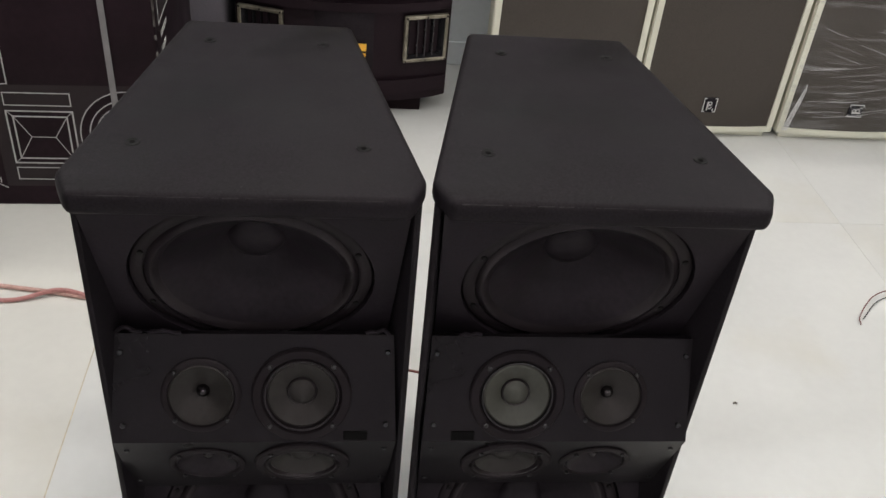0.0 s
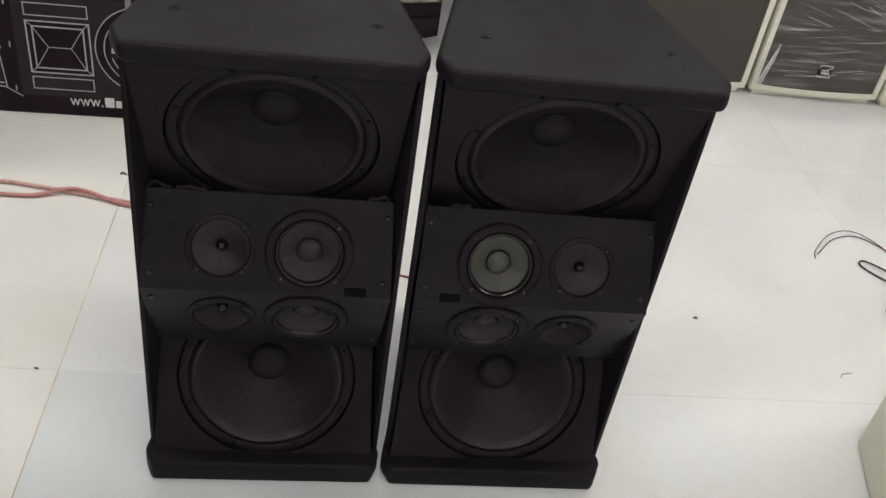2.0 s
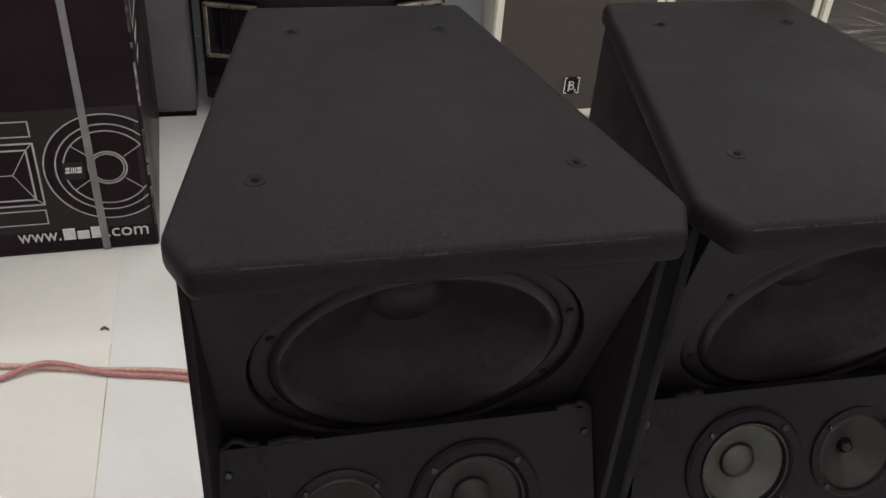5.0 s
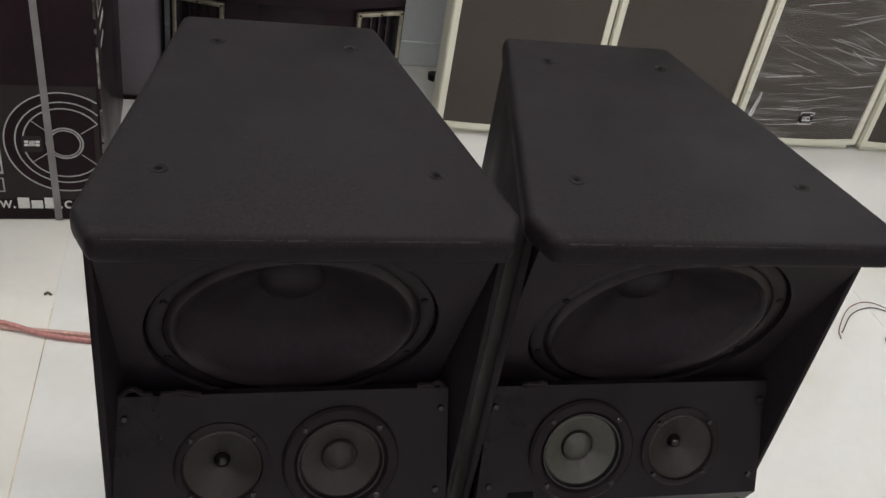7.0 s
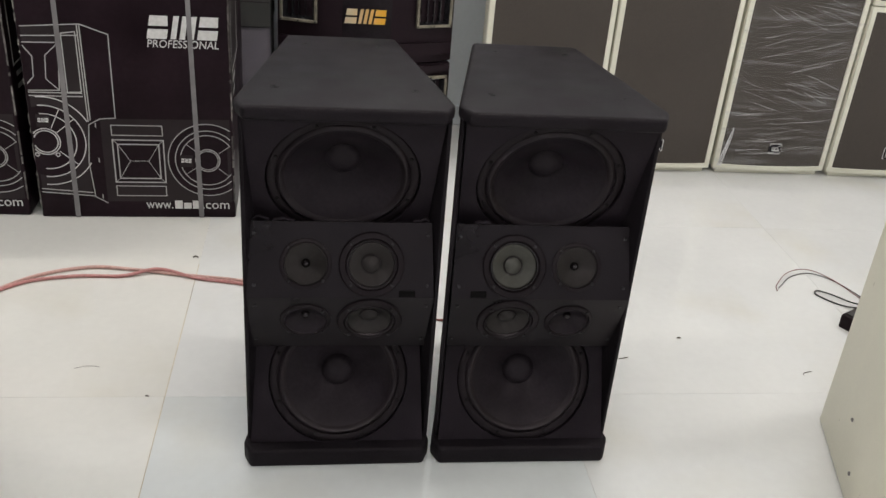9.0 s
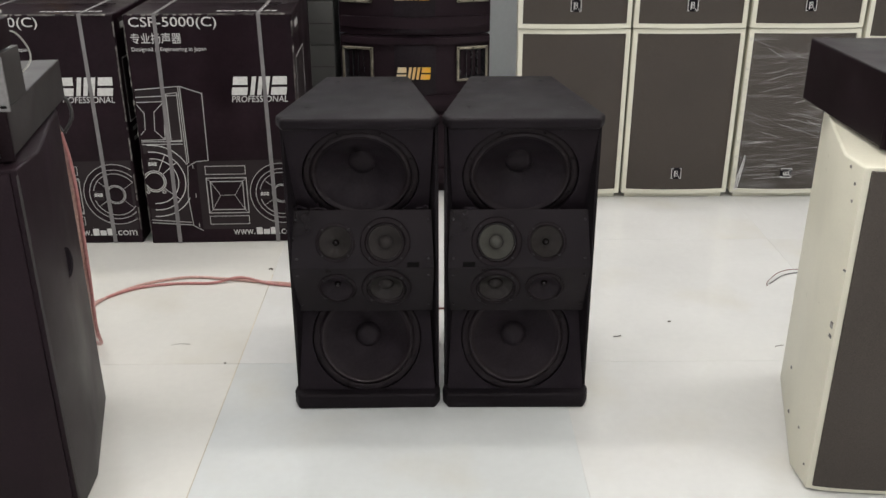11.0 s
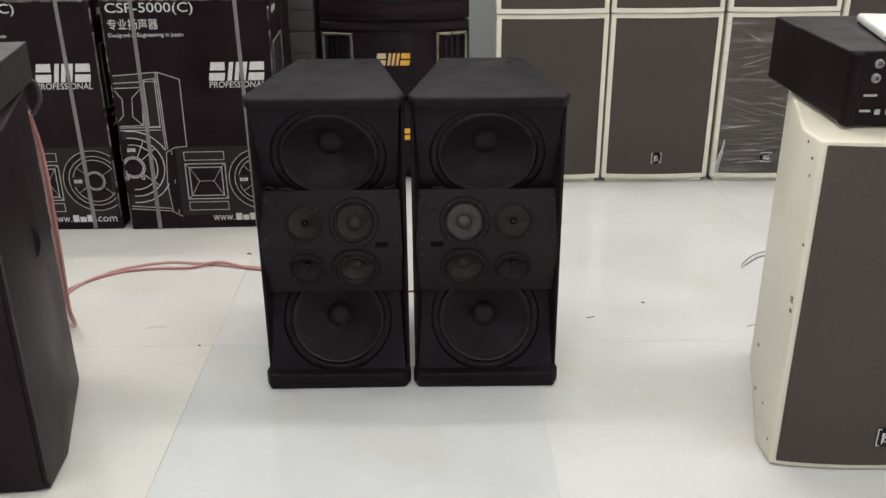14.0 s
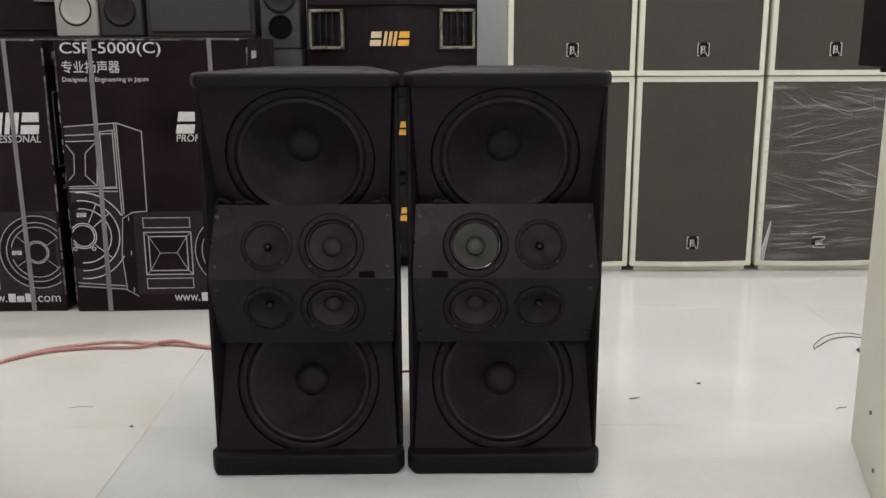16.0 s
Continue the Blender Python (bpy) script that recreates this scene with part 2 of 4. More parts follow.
def lathe(profile, seg=40, m=None, bm=None, closed=False):
    """Turn (radius, height) pairs round z."""
    b = bmesh.new()
    rings = []
    for r, h in profile:
        if r < 1e-6:
            rings.append([b.verts.new((0, 0, h))])
        else:
            rings.append([b.verts.new((r * math.cos(2 * math.pi * i / seg), r * math.sin(2 * math.pi * i / seg), h)) for i in range(seg)])
    pairs = list(zip(rings, rings[1:])) + ([(rings[-1], rings[0])] if closed else [])
    for a, c in pairs:
        for i in range(seg):
            j = (i + 1) % seg
            if len(a) == 1 and len(c) > 1:
                b.faces.new((a[0], c[j], c[i]))
            elif len(c) == 1 and len(a) > 1:
                b.faces.new((a[i], a[j], c[0]))
            elif len(a) > 1:
                b.faces.new((a[i], a[j], c[j], c[i]))
    if m:
        b.transform(m)
    return joined(bm, b)


def smooth_line(points, steps=8):
    """A Catmull-Rom line through the points."""
    p = [Vector(q) for q in points]
    p = [p[0] * 2 - p[1]] + p + [p[-1] * 2 - p[-2]]
    out = []
    for i in range(1, len(p) - 2):
        for k in range(steps):
            t = k / steps
            a, b, c, d = p[i - 1:i + 3]
            out.append(0.5 * (2 * b + (c - a) * t + (2 * a - 5 * b + 4 * c - d) * t * t + (3 * b - a - 3 * c + d) * t ** 3))
    out.append(p[-2])
    return out


def tube(points, r, sides=8, bm=None):
    b = bmesh.new()
    rings = []
    for i, c in enumerate(points):
        d = (points[min(i + 1, len(points) - 1)] - points[max(i - 1, 0)]).normalized()
        side = d.cross(Vector((0, 0, 1)))
        if side.length < 1e-3:
            side = Vector((1, 0, 0))
        side.normalize()
        up = side.cross(d)
        rings.append([b.verts.new(c + r * (math.cos(2 * math.pi * k / sides) * side + math.sin(2 * math.pi * k / sides) * up)) for k in range(sides)])
    for a, c in zip(rings, rings[1:]):
        for k in range(sides):
            j = (k + 1) % sides
            b.faces.new((a[k], a[j], c[j], c[k]))
    b.faces.new(rings[0][::-1])
    b.faces.new(rings[-1])
    return joined(bm, b)


def stroke(points, width, y, bm=None, close=False):
    """A printed line on an upright face: a thin raised ribbon through (x, z) points, facing -y."""
    b = bm if bm is not None else bmesh.new()
    p = [Vector((x, 0, z)) for x, z in points]
    n = len(p)
    ends = n if close else n - 1
    for i in range(ends):
        a, c = p[i], p[(i + 1) % n]
        d = (c - a).normalized()
        s = Vector((-d.z, 0, d.x)) * width / 2
        e = d * width * 0.35
        q = [b.verts.new(v + Vector((0, y, 0))) for v in (a - s - e, c - s + e, c + s + e, a + s - e)]
        f = b.faces.new(q)
        if f.normal.y > 0:
            f.normal_flip()
    return b


def patch(points, y, bm=None):
    """A flat printed patch on an upright face."""
    b = bm if bm is not None else bmesh.new()
    b.faces.new([b.verts.new((x, y, z)) for x, z in points])
    return b


def arc(cx, cz, r, a0, a1, n=40):
    return [(cx + r * math.cos(radians(a0 + (a1 - a0) * i / n)), cz + r * math.sin(radians(a0 + (a1 - a0) * i / n))) for i in range(n + 1)]


def clip_right(points, limit):
    """Split a line of points where it would leave the face."""
    runs, run = [], []
    for x, z in points:
        if limit[0] <= x <= limit[1]:
            run.append((x, z))
        elif run:
            runs.append(run)
            run = []
    if run:
        runs.append(run)
    return [r for r in runs if len(r) > 1]


def lettering(name, text, width, height, at, mat, parent, thick=0.0006, shear=0.0):
    """Flat lettering in the built-in font, fitted to a width and height; it faces -y with its lower left corner at the place given."""
    cu = bpy.data.curves.new(name, "FONT")
    cu.body = text
    cu.shear = shear
    cu.extrude = 0.0005
    cu.resolution_u = 3
    tmp = new(name + "_line", cu)
    bpy.context.view_layer.update()
    me = bpy.data.meshes.new_from_object(tmp.evaluated_get(bpy.context.evaluated_depsgraph_get()))
    bpy.data.objects.remove(tmp)
    bpy.data.curves.remove(cu)
    co = np.array([v.co for v in me.vertices])
    lo, hi = co.min(axis=0), co.max(axis=0)
    for v in me.vertices:
        v.co = Vector((at[0] + (v.co.x - lo[0]) / (hi[0] - lo[0]) * width, at[1] - (v.co.z - lo[2]) / max(hi[2] - lo[2], 1e-9) * thick, at[2] + (v.co.y - lo[1]) / (hi[1] - lo[1]) * height))
    me.materials.clear()
    me.materials.append(mat)
    ob = new(name, me)
    ob.parent = parent
    return ob


BADGE = [(u, u + 0.27 - 0.01 * (v > 0.5), v, v1, 0.02 * (v > 0.5)) for u in (0.0, 0.68) for v, v1 in ((0.0, 0.42), (0.56, 1.0))] + [(u, u + 0.075, 0.0, 1.0, 0.0) for u in (0.32, 0.44, 0.56)]


def badge_pieces(w, h, y, x0, z0, thick):
    """A plain slanted badge: seven blocks, each a mesh."""
    return [badge_block(bmesh.new(), w, h, y, x0, z0, thick, *p) for p in BADGE]


def badge_block(b, w, h, y, x0, z0, thick, u0, u1, v0, v1, cut):
    pts = [(x0 + w * (u0 + 0.06 * v0), z0 + h * v0), (x0 + w * (u1 + 0.06 * v0), z0 + h * v0), (x0 + w * (u1 + 0.06 * v1 - cut), z0 + h * v1), (x0 + w * (u0 + 0.06 * v1), z0 + h * v1)]
    f = [b.verts.new((px, y, pz)) for px, pz in pts]
    g = [b.verts.new((px, y - thick, pz)) for px, pz in pts]
    b.faces.new(g)
    for i in range(4):
        b.faces.new((f[i], f[(i + 1) % 4], g[(i + 1) % 4], g[i]))
    return b


def badge_blocks(w, h, y, x0, z0, thick):
    """The same badge, tiny, as one mesh."""
    b = bmesh.new()
    for p in BADGE:
        badge_block(b, w, h, y, x0, z0, thick, *p)
    return b


FRONT = Matrix.Rotation(radians(90), 4, "X")  # turns +z to -y: for round things that face the room


# ---- room ----
def room():
    w = 0.12
    for name, dims in (("wall_north", (ROOM_W - w, ROOM_E + w, ROOM_N, ROOM_N + w, 0, ROOM_H)), ("wall_south", (ROOM_W - w, ROOM_E + w, ROOM_S - w, ROOM_S, 0, ROOM_H)),
                       ("wall_west", (ROOM_W - w, ROOM_W, ROOM_S, ROOM_N, 0, ROOM_H)), ("wall_east", (ROOM_E, ROOM_E + w, ROOM_S, ROOM_N, 0, ROOM_H))):
        tagged(part(name, box(*dims), M_WALL), "plain white painted showroom wall", "wall", kind="structure")
    tagged(part("ceiling", box(ROOM_W - w, ROOM_E + w, ROOM_S - w, ROOM_N + w, ROOM_H + 0.002, ROOM_H + 0.1), M_CEIL), "plain white ceiling over the showroom", "ceiling", kind="structure")
    tagged(part("baseboard", box(ROOM_W, ROOM_E, ROOM_N - 0.012, ROOM_N - 0.001, 0.001, 0.09, 0.003), M_WALL), "low white tile skirting along the wall", "baseboard", kind="structure")
    # tube lamps under the ceiling
    for k, (x, y, length) in enumerate(LAMPS):
        lamp = thing("ceiling_lamp", pose(x, y, ROOM_H - 0.001), "white ceiling batten with a bright tube", "ceiling lamp", "ceiling tubes")
        part("batten", box(-length / 2, length / 2, -0.03, 0.03, -0.04, 0, 0.004), M_CEIL, lamp)
        part("tube", lathe([(0, -length / 2 + 0.02), (0.014, -length / 2 + 0.02), (0.014, length / 2 - 0.02), (0, length / 2 - 0.02)], 12, Matrix.Translation((0, 0, -0.056)) @ Matrix.Rotation(radians(90), 4, "Y")), M_TUBE, lamp)
        ld = bpy.data.lights.new("tube_light", "AREA")
        ld.shape, ld.size, ld.size_y, ld.energy, ld.color = "RECTANGLE", length, 0.12, LAMP_POWER, LAMP_COLOR
        lo = new("tube_light", ld)
        lo.matrix_basis = pose(x, y, ROOM_H - 0.075)


LAMP_COLOR = (1.0, 0.962, 0.905)
M_TUBE = emitter("lit_tube", (1.0, 0.98, 0.95), 12.0)
LAMPS = [(x, y, 1.2) for y in (-2.6, -0.6, 1.3, 2.72) for x in (-1.8, 0.2, 2.2)]
room()


# ---- two-way dual-woofer cabinets ----
def plan(front, back, depth, chamfer_x, chamfer_y, y0=0.0):
    f, b = front / 2, back / 2
    return [(-f + chamfer_x, y0), (f - chamfer_x, y0), (f, y0 + chamfer_y), (b, y0 + depth), (-b, y0 + depth), (-f, y0 + chamfer_y)]


def woofer(parent, m):
    """A twelve-inch driver on its board."""
    w = part("woofer", lathe([(0.1562, -0.004), (0.1535, 0.001), (0.1525, 0.003), (0.149, 0.0045), (0.140, 0.0045), (0.137, 0.003), (0.136, -0.012)], 64, m), M_FRAME, parent, smooth=True)
    part("surround", lathe([(0.1365, 0.0015), (0.133, 0.0065), (0.128, 0.0085), (0.123, 0.0065), (0.119, 0.0005), (0.1165, -0.001)], 64, m), M_RUBBER, w, smooth=True)
    part("cone", lathe([(0.117, -0.0005), (0.100, -0.012), (0.075, -0.033), (0.05, -0.052), (0.036, -0.062)], 64, m), M_CONE, w, smooth=True)
    part("dust_cap", lathe([(0.0375, -0.0615), (0.034, -0.056), (0.024, -0.051), (0.012, -0.0485), (0, -0.048)], 40, m), M_CONE, w, smooth=True)
    for k in range(8):
        a = 2 * math.pi * (k + 0.5) / 8
        part("screw", lathe([(0.0042, 0.004), (0.0042, 0.006), (0.003, 0.007), (0, 0.007)], 10, m @ Matrix.Translation((0.1443 * math.cos(a), 0.1443 * math.sin(a), 0))), M_BLACKSCREW, w)
    return w


def mid_driver(parent, x, m0, cone_mat, pale=False):
    m = m0 @ Matrix.Translation((x, 0, 0)) 
    d = part("midrange_driver", lathe([(0.069, 0.0), (0.069, 0.003), (0.066, 0.006), (0.056, 0.0065), (0.053, 0.003), (0.050, -0.004)], 48, m), M_FRAME, parent, smooth=True)
    part("surround", lathe([(0.0535, 0.002), (0.0515, 0.0052), (0.0490, 0.0045), (0.0470, -0.0005)], 48, m), M_GLOSSRUBBER if pale else M_RUBBER, d, smooth=True)
    part("cone", lathe([(0.0475, -0.0002), (0.045, 0.0008), (0.0425, -0.0005), (0.034, -0.006), (0.0205, -0.0145)], 48, m), cone_mat, d, smooth=True)
    part("dust_cap_ring", lathe([(0.0212, -0.0145), (0.0198, -0.0112), (0.018, -0.0122)], 40, m), M_RUBBER, d, smooth=True)
    part("dust_cap", lathe([(0.0182, -0.0126), (0.013, -0.0085), (0.006, -0.0066), (0, -0.006)], 32, m), cone_mat, d, smooth=True)
    for k in range(4):
        a = math.pi / 4 + k * math.pi / 2
        part("screw", lathe([(0.0035, 0.006), (0.0035, 0.008), (0.002, 0.009), (0, 0.009)], 10, m @ Matrix.Translation((0.061 * math.cos(a), 0.061 * math.sin(a), 0))), M_SCREW, d)
    return d


def tweeter(parent, x, m0, cone_mat):
    m = m0 @ Matrix.Translation((x, 0, 0))
    d = part("cone_tweeter", lathe([(0.054, 0.0), (0.054, 0.002), (0.051, 0.004), (0.046, 0.004), (0.044, 0.001)], 48, m), M_FRAME, parent, smooth=True)
    part("cone", lathe([(0.0445, 0.001), (0.042, 0.0025), (0.039, 0.0), (0.025, -0.009), (0.0095, -0.018)], 48, m), cone_mat, d, smooth=True)
    part("phase_plug", lathe([(0.0096, -0.019), (0.0085, -0.014), (0.005, -0.009), (0, -0.007)], 24, m), M_PLUG, d, smooth=True)
    for k in range(4):
        a = math.pi / 4 + k * math.pi / 2
        part("screw", lathe([(0.0032, 0.0035), (0.0032, 0.0065), (0.002, 0.0075), (0, 0.0075)], 10, m @ Matrix.Translation((0.0495 * math.cos(a), 0.0495 * math.sin(a), 0))), M_SCREW, d)
    return d


CAB_H = 0.856


def holed_board(quad, centres, m, thick):
    """A board with round holes: quad corners (x, v) counter-clockwise in the board's own plane, split midway between the holes; its back lies thick behind."""
    bm = bmesh.new()
    cells = []
    if len(centres) == 1:
        cells = [(quad, centres[0])]
    else:
        (xa, _, _), (xb, _, _) = sorted(centres)
        xm = (xa + xb) / 2
        (l0, v0), (r0, _), (r1, v1), (l1, _) = quad
        c = sorted(centres)
        cells = [([(l0, v0), (xm, v0), (xm, v1), (l1, v1)], c[0]), ([(xm, v0), (r0, v0), (r1, v1), (xm, v1)], c[1])]
    for q, (cx, cv, r) in cells:
        angles = [2 * math.pi * i / 40 for i in range(40)] + [math.atan2(v - cv, x - cx) % (2 * math.pi) for x, v in q]
        angles = sorted(set(round(a, 6) for a in angles))
        inner, outer = [], []
        for a in angles:
            d = (math.cos(a), math.sin(a))
            best = 9.0
            for (x0, w0), (x1, w1) in zip(q, q[1:] + q[:1]):
                ex, ew = x1 - x0, w1 - w0
                det = d[0] * ew - d[1] * ex
                if abs(det) > 1e-9:
                    k = ((x0 - cx) * ew - (w0 - cv) * ex) / det
                    u = ((x0 - cx) * d[1] - (w0 - cv) * d[0]) / det
                    if k > 0 and -1e-4 <= u <= 1 + 1e-4:
                        best = min(best, k)
            inner.append((cx + r * d[0], cv + r * d[1]))
            outer.append((cx + best * d[0], cv + best * d[1]))
        rows = [[bm.verts.new(m @ Vector((x, v, w))) for x, v in ring] for ring, w in ((outer, 0), (inner, 0), (inner, -thick), (outer, -thick))]
        n = len(angles)
        for ra, rb in zip(rows, rows[1:] + rows[:1]):
            for i in range(n):
                j = (i + 1) % n
                bm.faces.new((ra[i], ra[j], rb[j], rb[i]))
    return bm


def loudspeaker(at, side, label, cones):
    """A tall trapezoid cabinet, two woofers and a keel-shaped panel with four small drivers; side +1 puts the larger mids on the right."""
    cab = thing("loudspeaker_cabinet", at, label, "loudspeaker", "pair of tall loudspeakers")
    front, back, depth = 0.422, 0.250, 0.498
    part("top_plate", prism(plan(front, back, depth, 0.020, 0.047), CAB_H - 0.030, CAB_H, 0.010, 4), M_BLACK, cab, "scuffed black textured top board with rounded edges", True)
    part("bottom_plate", prism(plan(front, back, depth, 0.016, 0.036, 0.004), 0.0, 0.047, 0.008, 3), M_BLACK, cab, smooth=True)
    f, b, t = 0.2055, 0.1225, 0.010
    y0, y1 = 0.050, depth - 0.012
    lean = 0.0025 if side > 0 else -0.0005
    for s in (-1, 1):
        pts = [(s * f + lean, y0), (s * b + lean, y1), (s * (b - t) + lean, y1), (s * (f - t) + lean, y0 - 0.003)]
        part("side_board", prism(pts if s > 0 else pts[::-1], 0.0475, CAB_H - 0.0305, 0.004, 2), M_BLACK, cab, smooth=True)
    part("back_board", box(-b + t, b - t, y1 - 0.018, y1 - 0.001, 0.048, CAB_H - 0.031), M_BLACK, cab)
    def half(yy):
        return f - t - 0.001 - (f - b) * (max(yy, y0) - y0) / (y1 - y0)

    def board_frame(ya, za, yc, zc):
        """Axes of a sloping board from its upper edge (ya, za) to its lower edge (yc, zc), with w towards the room."""
        up = Vector((0, ya - yc, za - zc)).normalized()
        out = Vector((1, 0, 0)).cross(up)
        mid = Vector((0, (ya + yc) / 2, (za + zc) / 2))
        return Matrix(((1, up.x, out.x, mid.x), (0, up.y, out.y, mid.y), (0, up.z, out.z, mid.z), (0, 0, 0, 1))), math.hypot(ya - yc, za - zc)

    # woofer boards slope back towards the middle of the cabinet
    for (ya, za), (yc, zc), off in (((0.034, CAB_H - 0.030), (0.140, 0.500), 0.014), ((0.140, 0.356), (0.034, 0.048), -0.013)):
        m, ln = board_frame(ya, za, yc, zc)
        part("baffle", holed_board([(-half(yc), -ln / 2), (half(yc), -ln / 2), (half(ya), ln / 2), (-half(ya), ln / 2)], [(0, off, 0.1565)], m, 0.018), M_BAFFLE, cab)
        woofer(cab, m @ Matrix.Translation((0, off, -0.0075)))
    # keel panel
    for (ya, za), (yc, zc), nm in (((0.088, 0.580), (0.028, 0.433), "upper"), ((0.028, 0.433), (0.084, 0.276), "lower")):
        m, ln = board_frame(ya, za, yc, zc)
        v = -0.009 if nm == "upper" else 0.009
        mx, tx = side * 0.062, -side * 0.074
        panel = part("driver_panel", holed_board([(-half(yc), -ln / 2), (half(yc), -ln / 2), (half(ya), ln / 2), (-half(ya), ln / 2)], [(mx, v, 0.054), (tx, v, 0.045)], m, 0.014), M_GLOSSBAFFLE, cab)
        base = m @ Matrix.Translation((0, v, 0.0004))
        mid_driver(panel, mx, base, cones[0] if nm == "upper" else cones[1], nm == "upper" and side < 0)
        tweeter(panel, tx, base, cones[2] if nm == "upper" else cones[3])
        for sx in (-1, 1):
            for sz in (-1, 1):
                part("screw", lathe([(0.004, 0), (0.004, 0.0016), (0.003, 0.0028), (0, 0.0028)], 10, m @ Matrix.Translation((sx * (half(0.088) - 0.008), sz * (ln / 2 - 0.026), 0))), M_SCREW, panel)
        if nm == "upper":
            part("latch_slot", box(-0.017, 0.017, -0.007, 0.007, -0.004, 0.0014, 0.001, 1, m @ Matrix.Translation((side * 0.137, -ln / 2 + 0.009, 0))), M_HOLE_DARK, panel)
    # torn foam gasket left along the top of the panel
    rnd = random.Random(5 if side > 0 else 8)
    for x0, x1, h in (((-0.183, -0.150, 0.010), (-0.140, -0.098, 0.007), (0.148, 0.180, 0.012)) if side > 0 else ((-0.150, -0.118, 0.006),)):
        pts = [(x0 + (x1 - x0) * q / 4, 0.085 + rnd.uniform(-0.002, 0.002), 0.5845 + h * rnd.uniform(0.1, 0.8) * (q % 4 > 0)) for q in range(5)]
        part("torn_gasket", tube(smooth_line(pts, 4), 0.0032, 7), M_BAFFLE, cab, "torn black foam gasket", True)
    # pale strips along the front edge of the lid: rubbed paint and a painted highlight
    rnd = random.Random(31 if side > 0 else 57)
    bm = bmesh.new()
    x = -0.18
    while x < 0.15:
        ln = rnd.uniform(0.003, 0.03)
        w = rnd.uniform(0.0002, 0.0011)
        c = Vector((x, 0.0029, CAB_H - 0.0029))
        d = Vector((0, 0.7071, 0.7071))
        o = Vector((0, -0.7071, 0.7071)) * 0.0004
        bm.faces.new([bm.verts.new(v + o) for v in (c - d * w, c + Vector((ln, 0, 0)) - d * w * 0.6, c + Vector((ln, 0, 0)) + d * w, c + d * w * 0.7)])
        x += ln + rnd.uniform(-0.003, 0.008)
    tagged(part("edge_wear_and_highlight", bm, M_RUBBED_SHEEN, cab, "pale strips along the lid edge, rubbed paint and painted highlight"), kind="stuff")
    # recessed bolts in the lid
    for x, y in ((-0.137, 0.117), (0.137, 0.117), (-0.082, 0.421), (0.082, 0.421)):
        w = part("lid_bolt", lathe([(0.0095, 0.0001), (0.009, 0.0006), (0.0075, 0.0006), (0.0068, 0.0003), (0, 0.0003)], 20, Matrix.Translation((x, y, CAB_H))), M_BLACKSCREW, cab, smooth=True)
        part("hex_socket", lathe([(0.0036, 0.0003), (0.0036, 0.0006), (0, 0.0006)], 6, Matrix.Translation((x, y, CAB_H))), M_HOLE_DARK, w)
    return cab


loudspeaker(pose(-0.086, 0.864, 0, 0, 0, 0.5), 1, "tall scuffed black loudspeaker with two woofers and dark small drivers", (M_DARKCONE, M_DARKCONE, M_DARKCONE, M_CONE))
loudspeaker(pose(0.340, 0.864, 0, 0, 0, -0.2), -1, "tall scuffed black loudspeaker with two woofers and one pale mid cone", (M_GREYCONE, M_DARKCONE, M_DARKCONE, M_CONE))


# ---- white wall speakers ----
def trademark(parent, x, y, z, turn=0):
    """A small bracketed emblem, drawn as plain shapes."""
    m = Matrix.Translation((x, y, z)) @ Matrix.Rotation(radians(turn), 4, "Y")
    e = part("emblem", box(-0.024, 0.024, -0.003, 0, -0.027, 0.027, 0.0015, 1, m), M_PANEL, parent)
    for s in (-1, 1):
        bm = box(s * 0.0215 - 0.0014, s * 0.0215 + 0.0014, -0.0042, -0.0031, -0.025, 0.025, m=m)
        for v in (-1, 1):
            box(min(s * 0.0215, s * 0.014), max(s * 0.0215, s * 0.014), -0.0042, -0.0031, v * 0.0236 - 0.0014, v * 0.0236 + 0.0014, m=m, bm=bm)
        part("bracket_mark", bm, M_PRINT, e)
    bm = bmesh.new()
    box(-0.010, -0.0068, -0.0042, -0.0031, -0.019, 0.013, m=m, bm=bm)
    for zz, r in ((0.0065, 0.0065), (-0.0065, 0.0075)):
        lathe([(r, 0), (r, 0.001), (r - 0.0024, 0.001), (r - 0.0024, 0)], 16, m @ Matrix.Translation((0.0, -0.0031, zz)) @ FRONT, bm, True)
    box(0.0105, 0.0135, -0.0042, -0.0031, -0.02, -0.012, m=m, bm=bm)
    part("sign_mark", bm, M_PRINT, e)
    return e


W_W, W_H, W_D = 0.491, 0.756, 0.42


def grille_sheet(w, h, y, bow, n=10):
    bm = bmesh.new()
    for yy in (0, 0.012):
        grid = [[bm.verts.new((-w / 2 + w * i / n, y - bow * (1 - (2 * i / n - 1) ** 2) + yy, z)) for i in range(n + 1)] for z in (0, h)]
        for i in range(n):
            bm.faces.new((grid[0][i], grid[0][i + 1], grid[1][i + 1], grid[1][i]))
    return bm


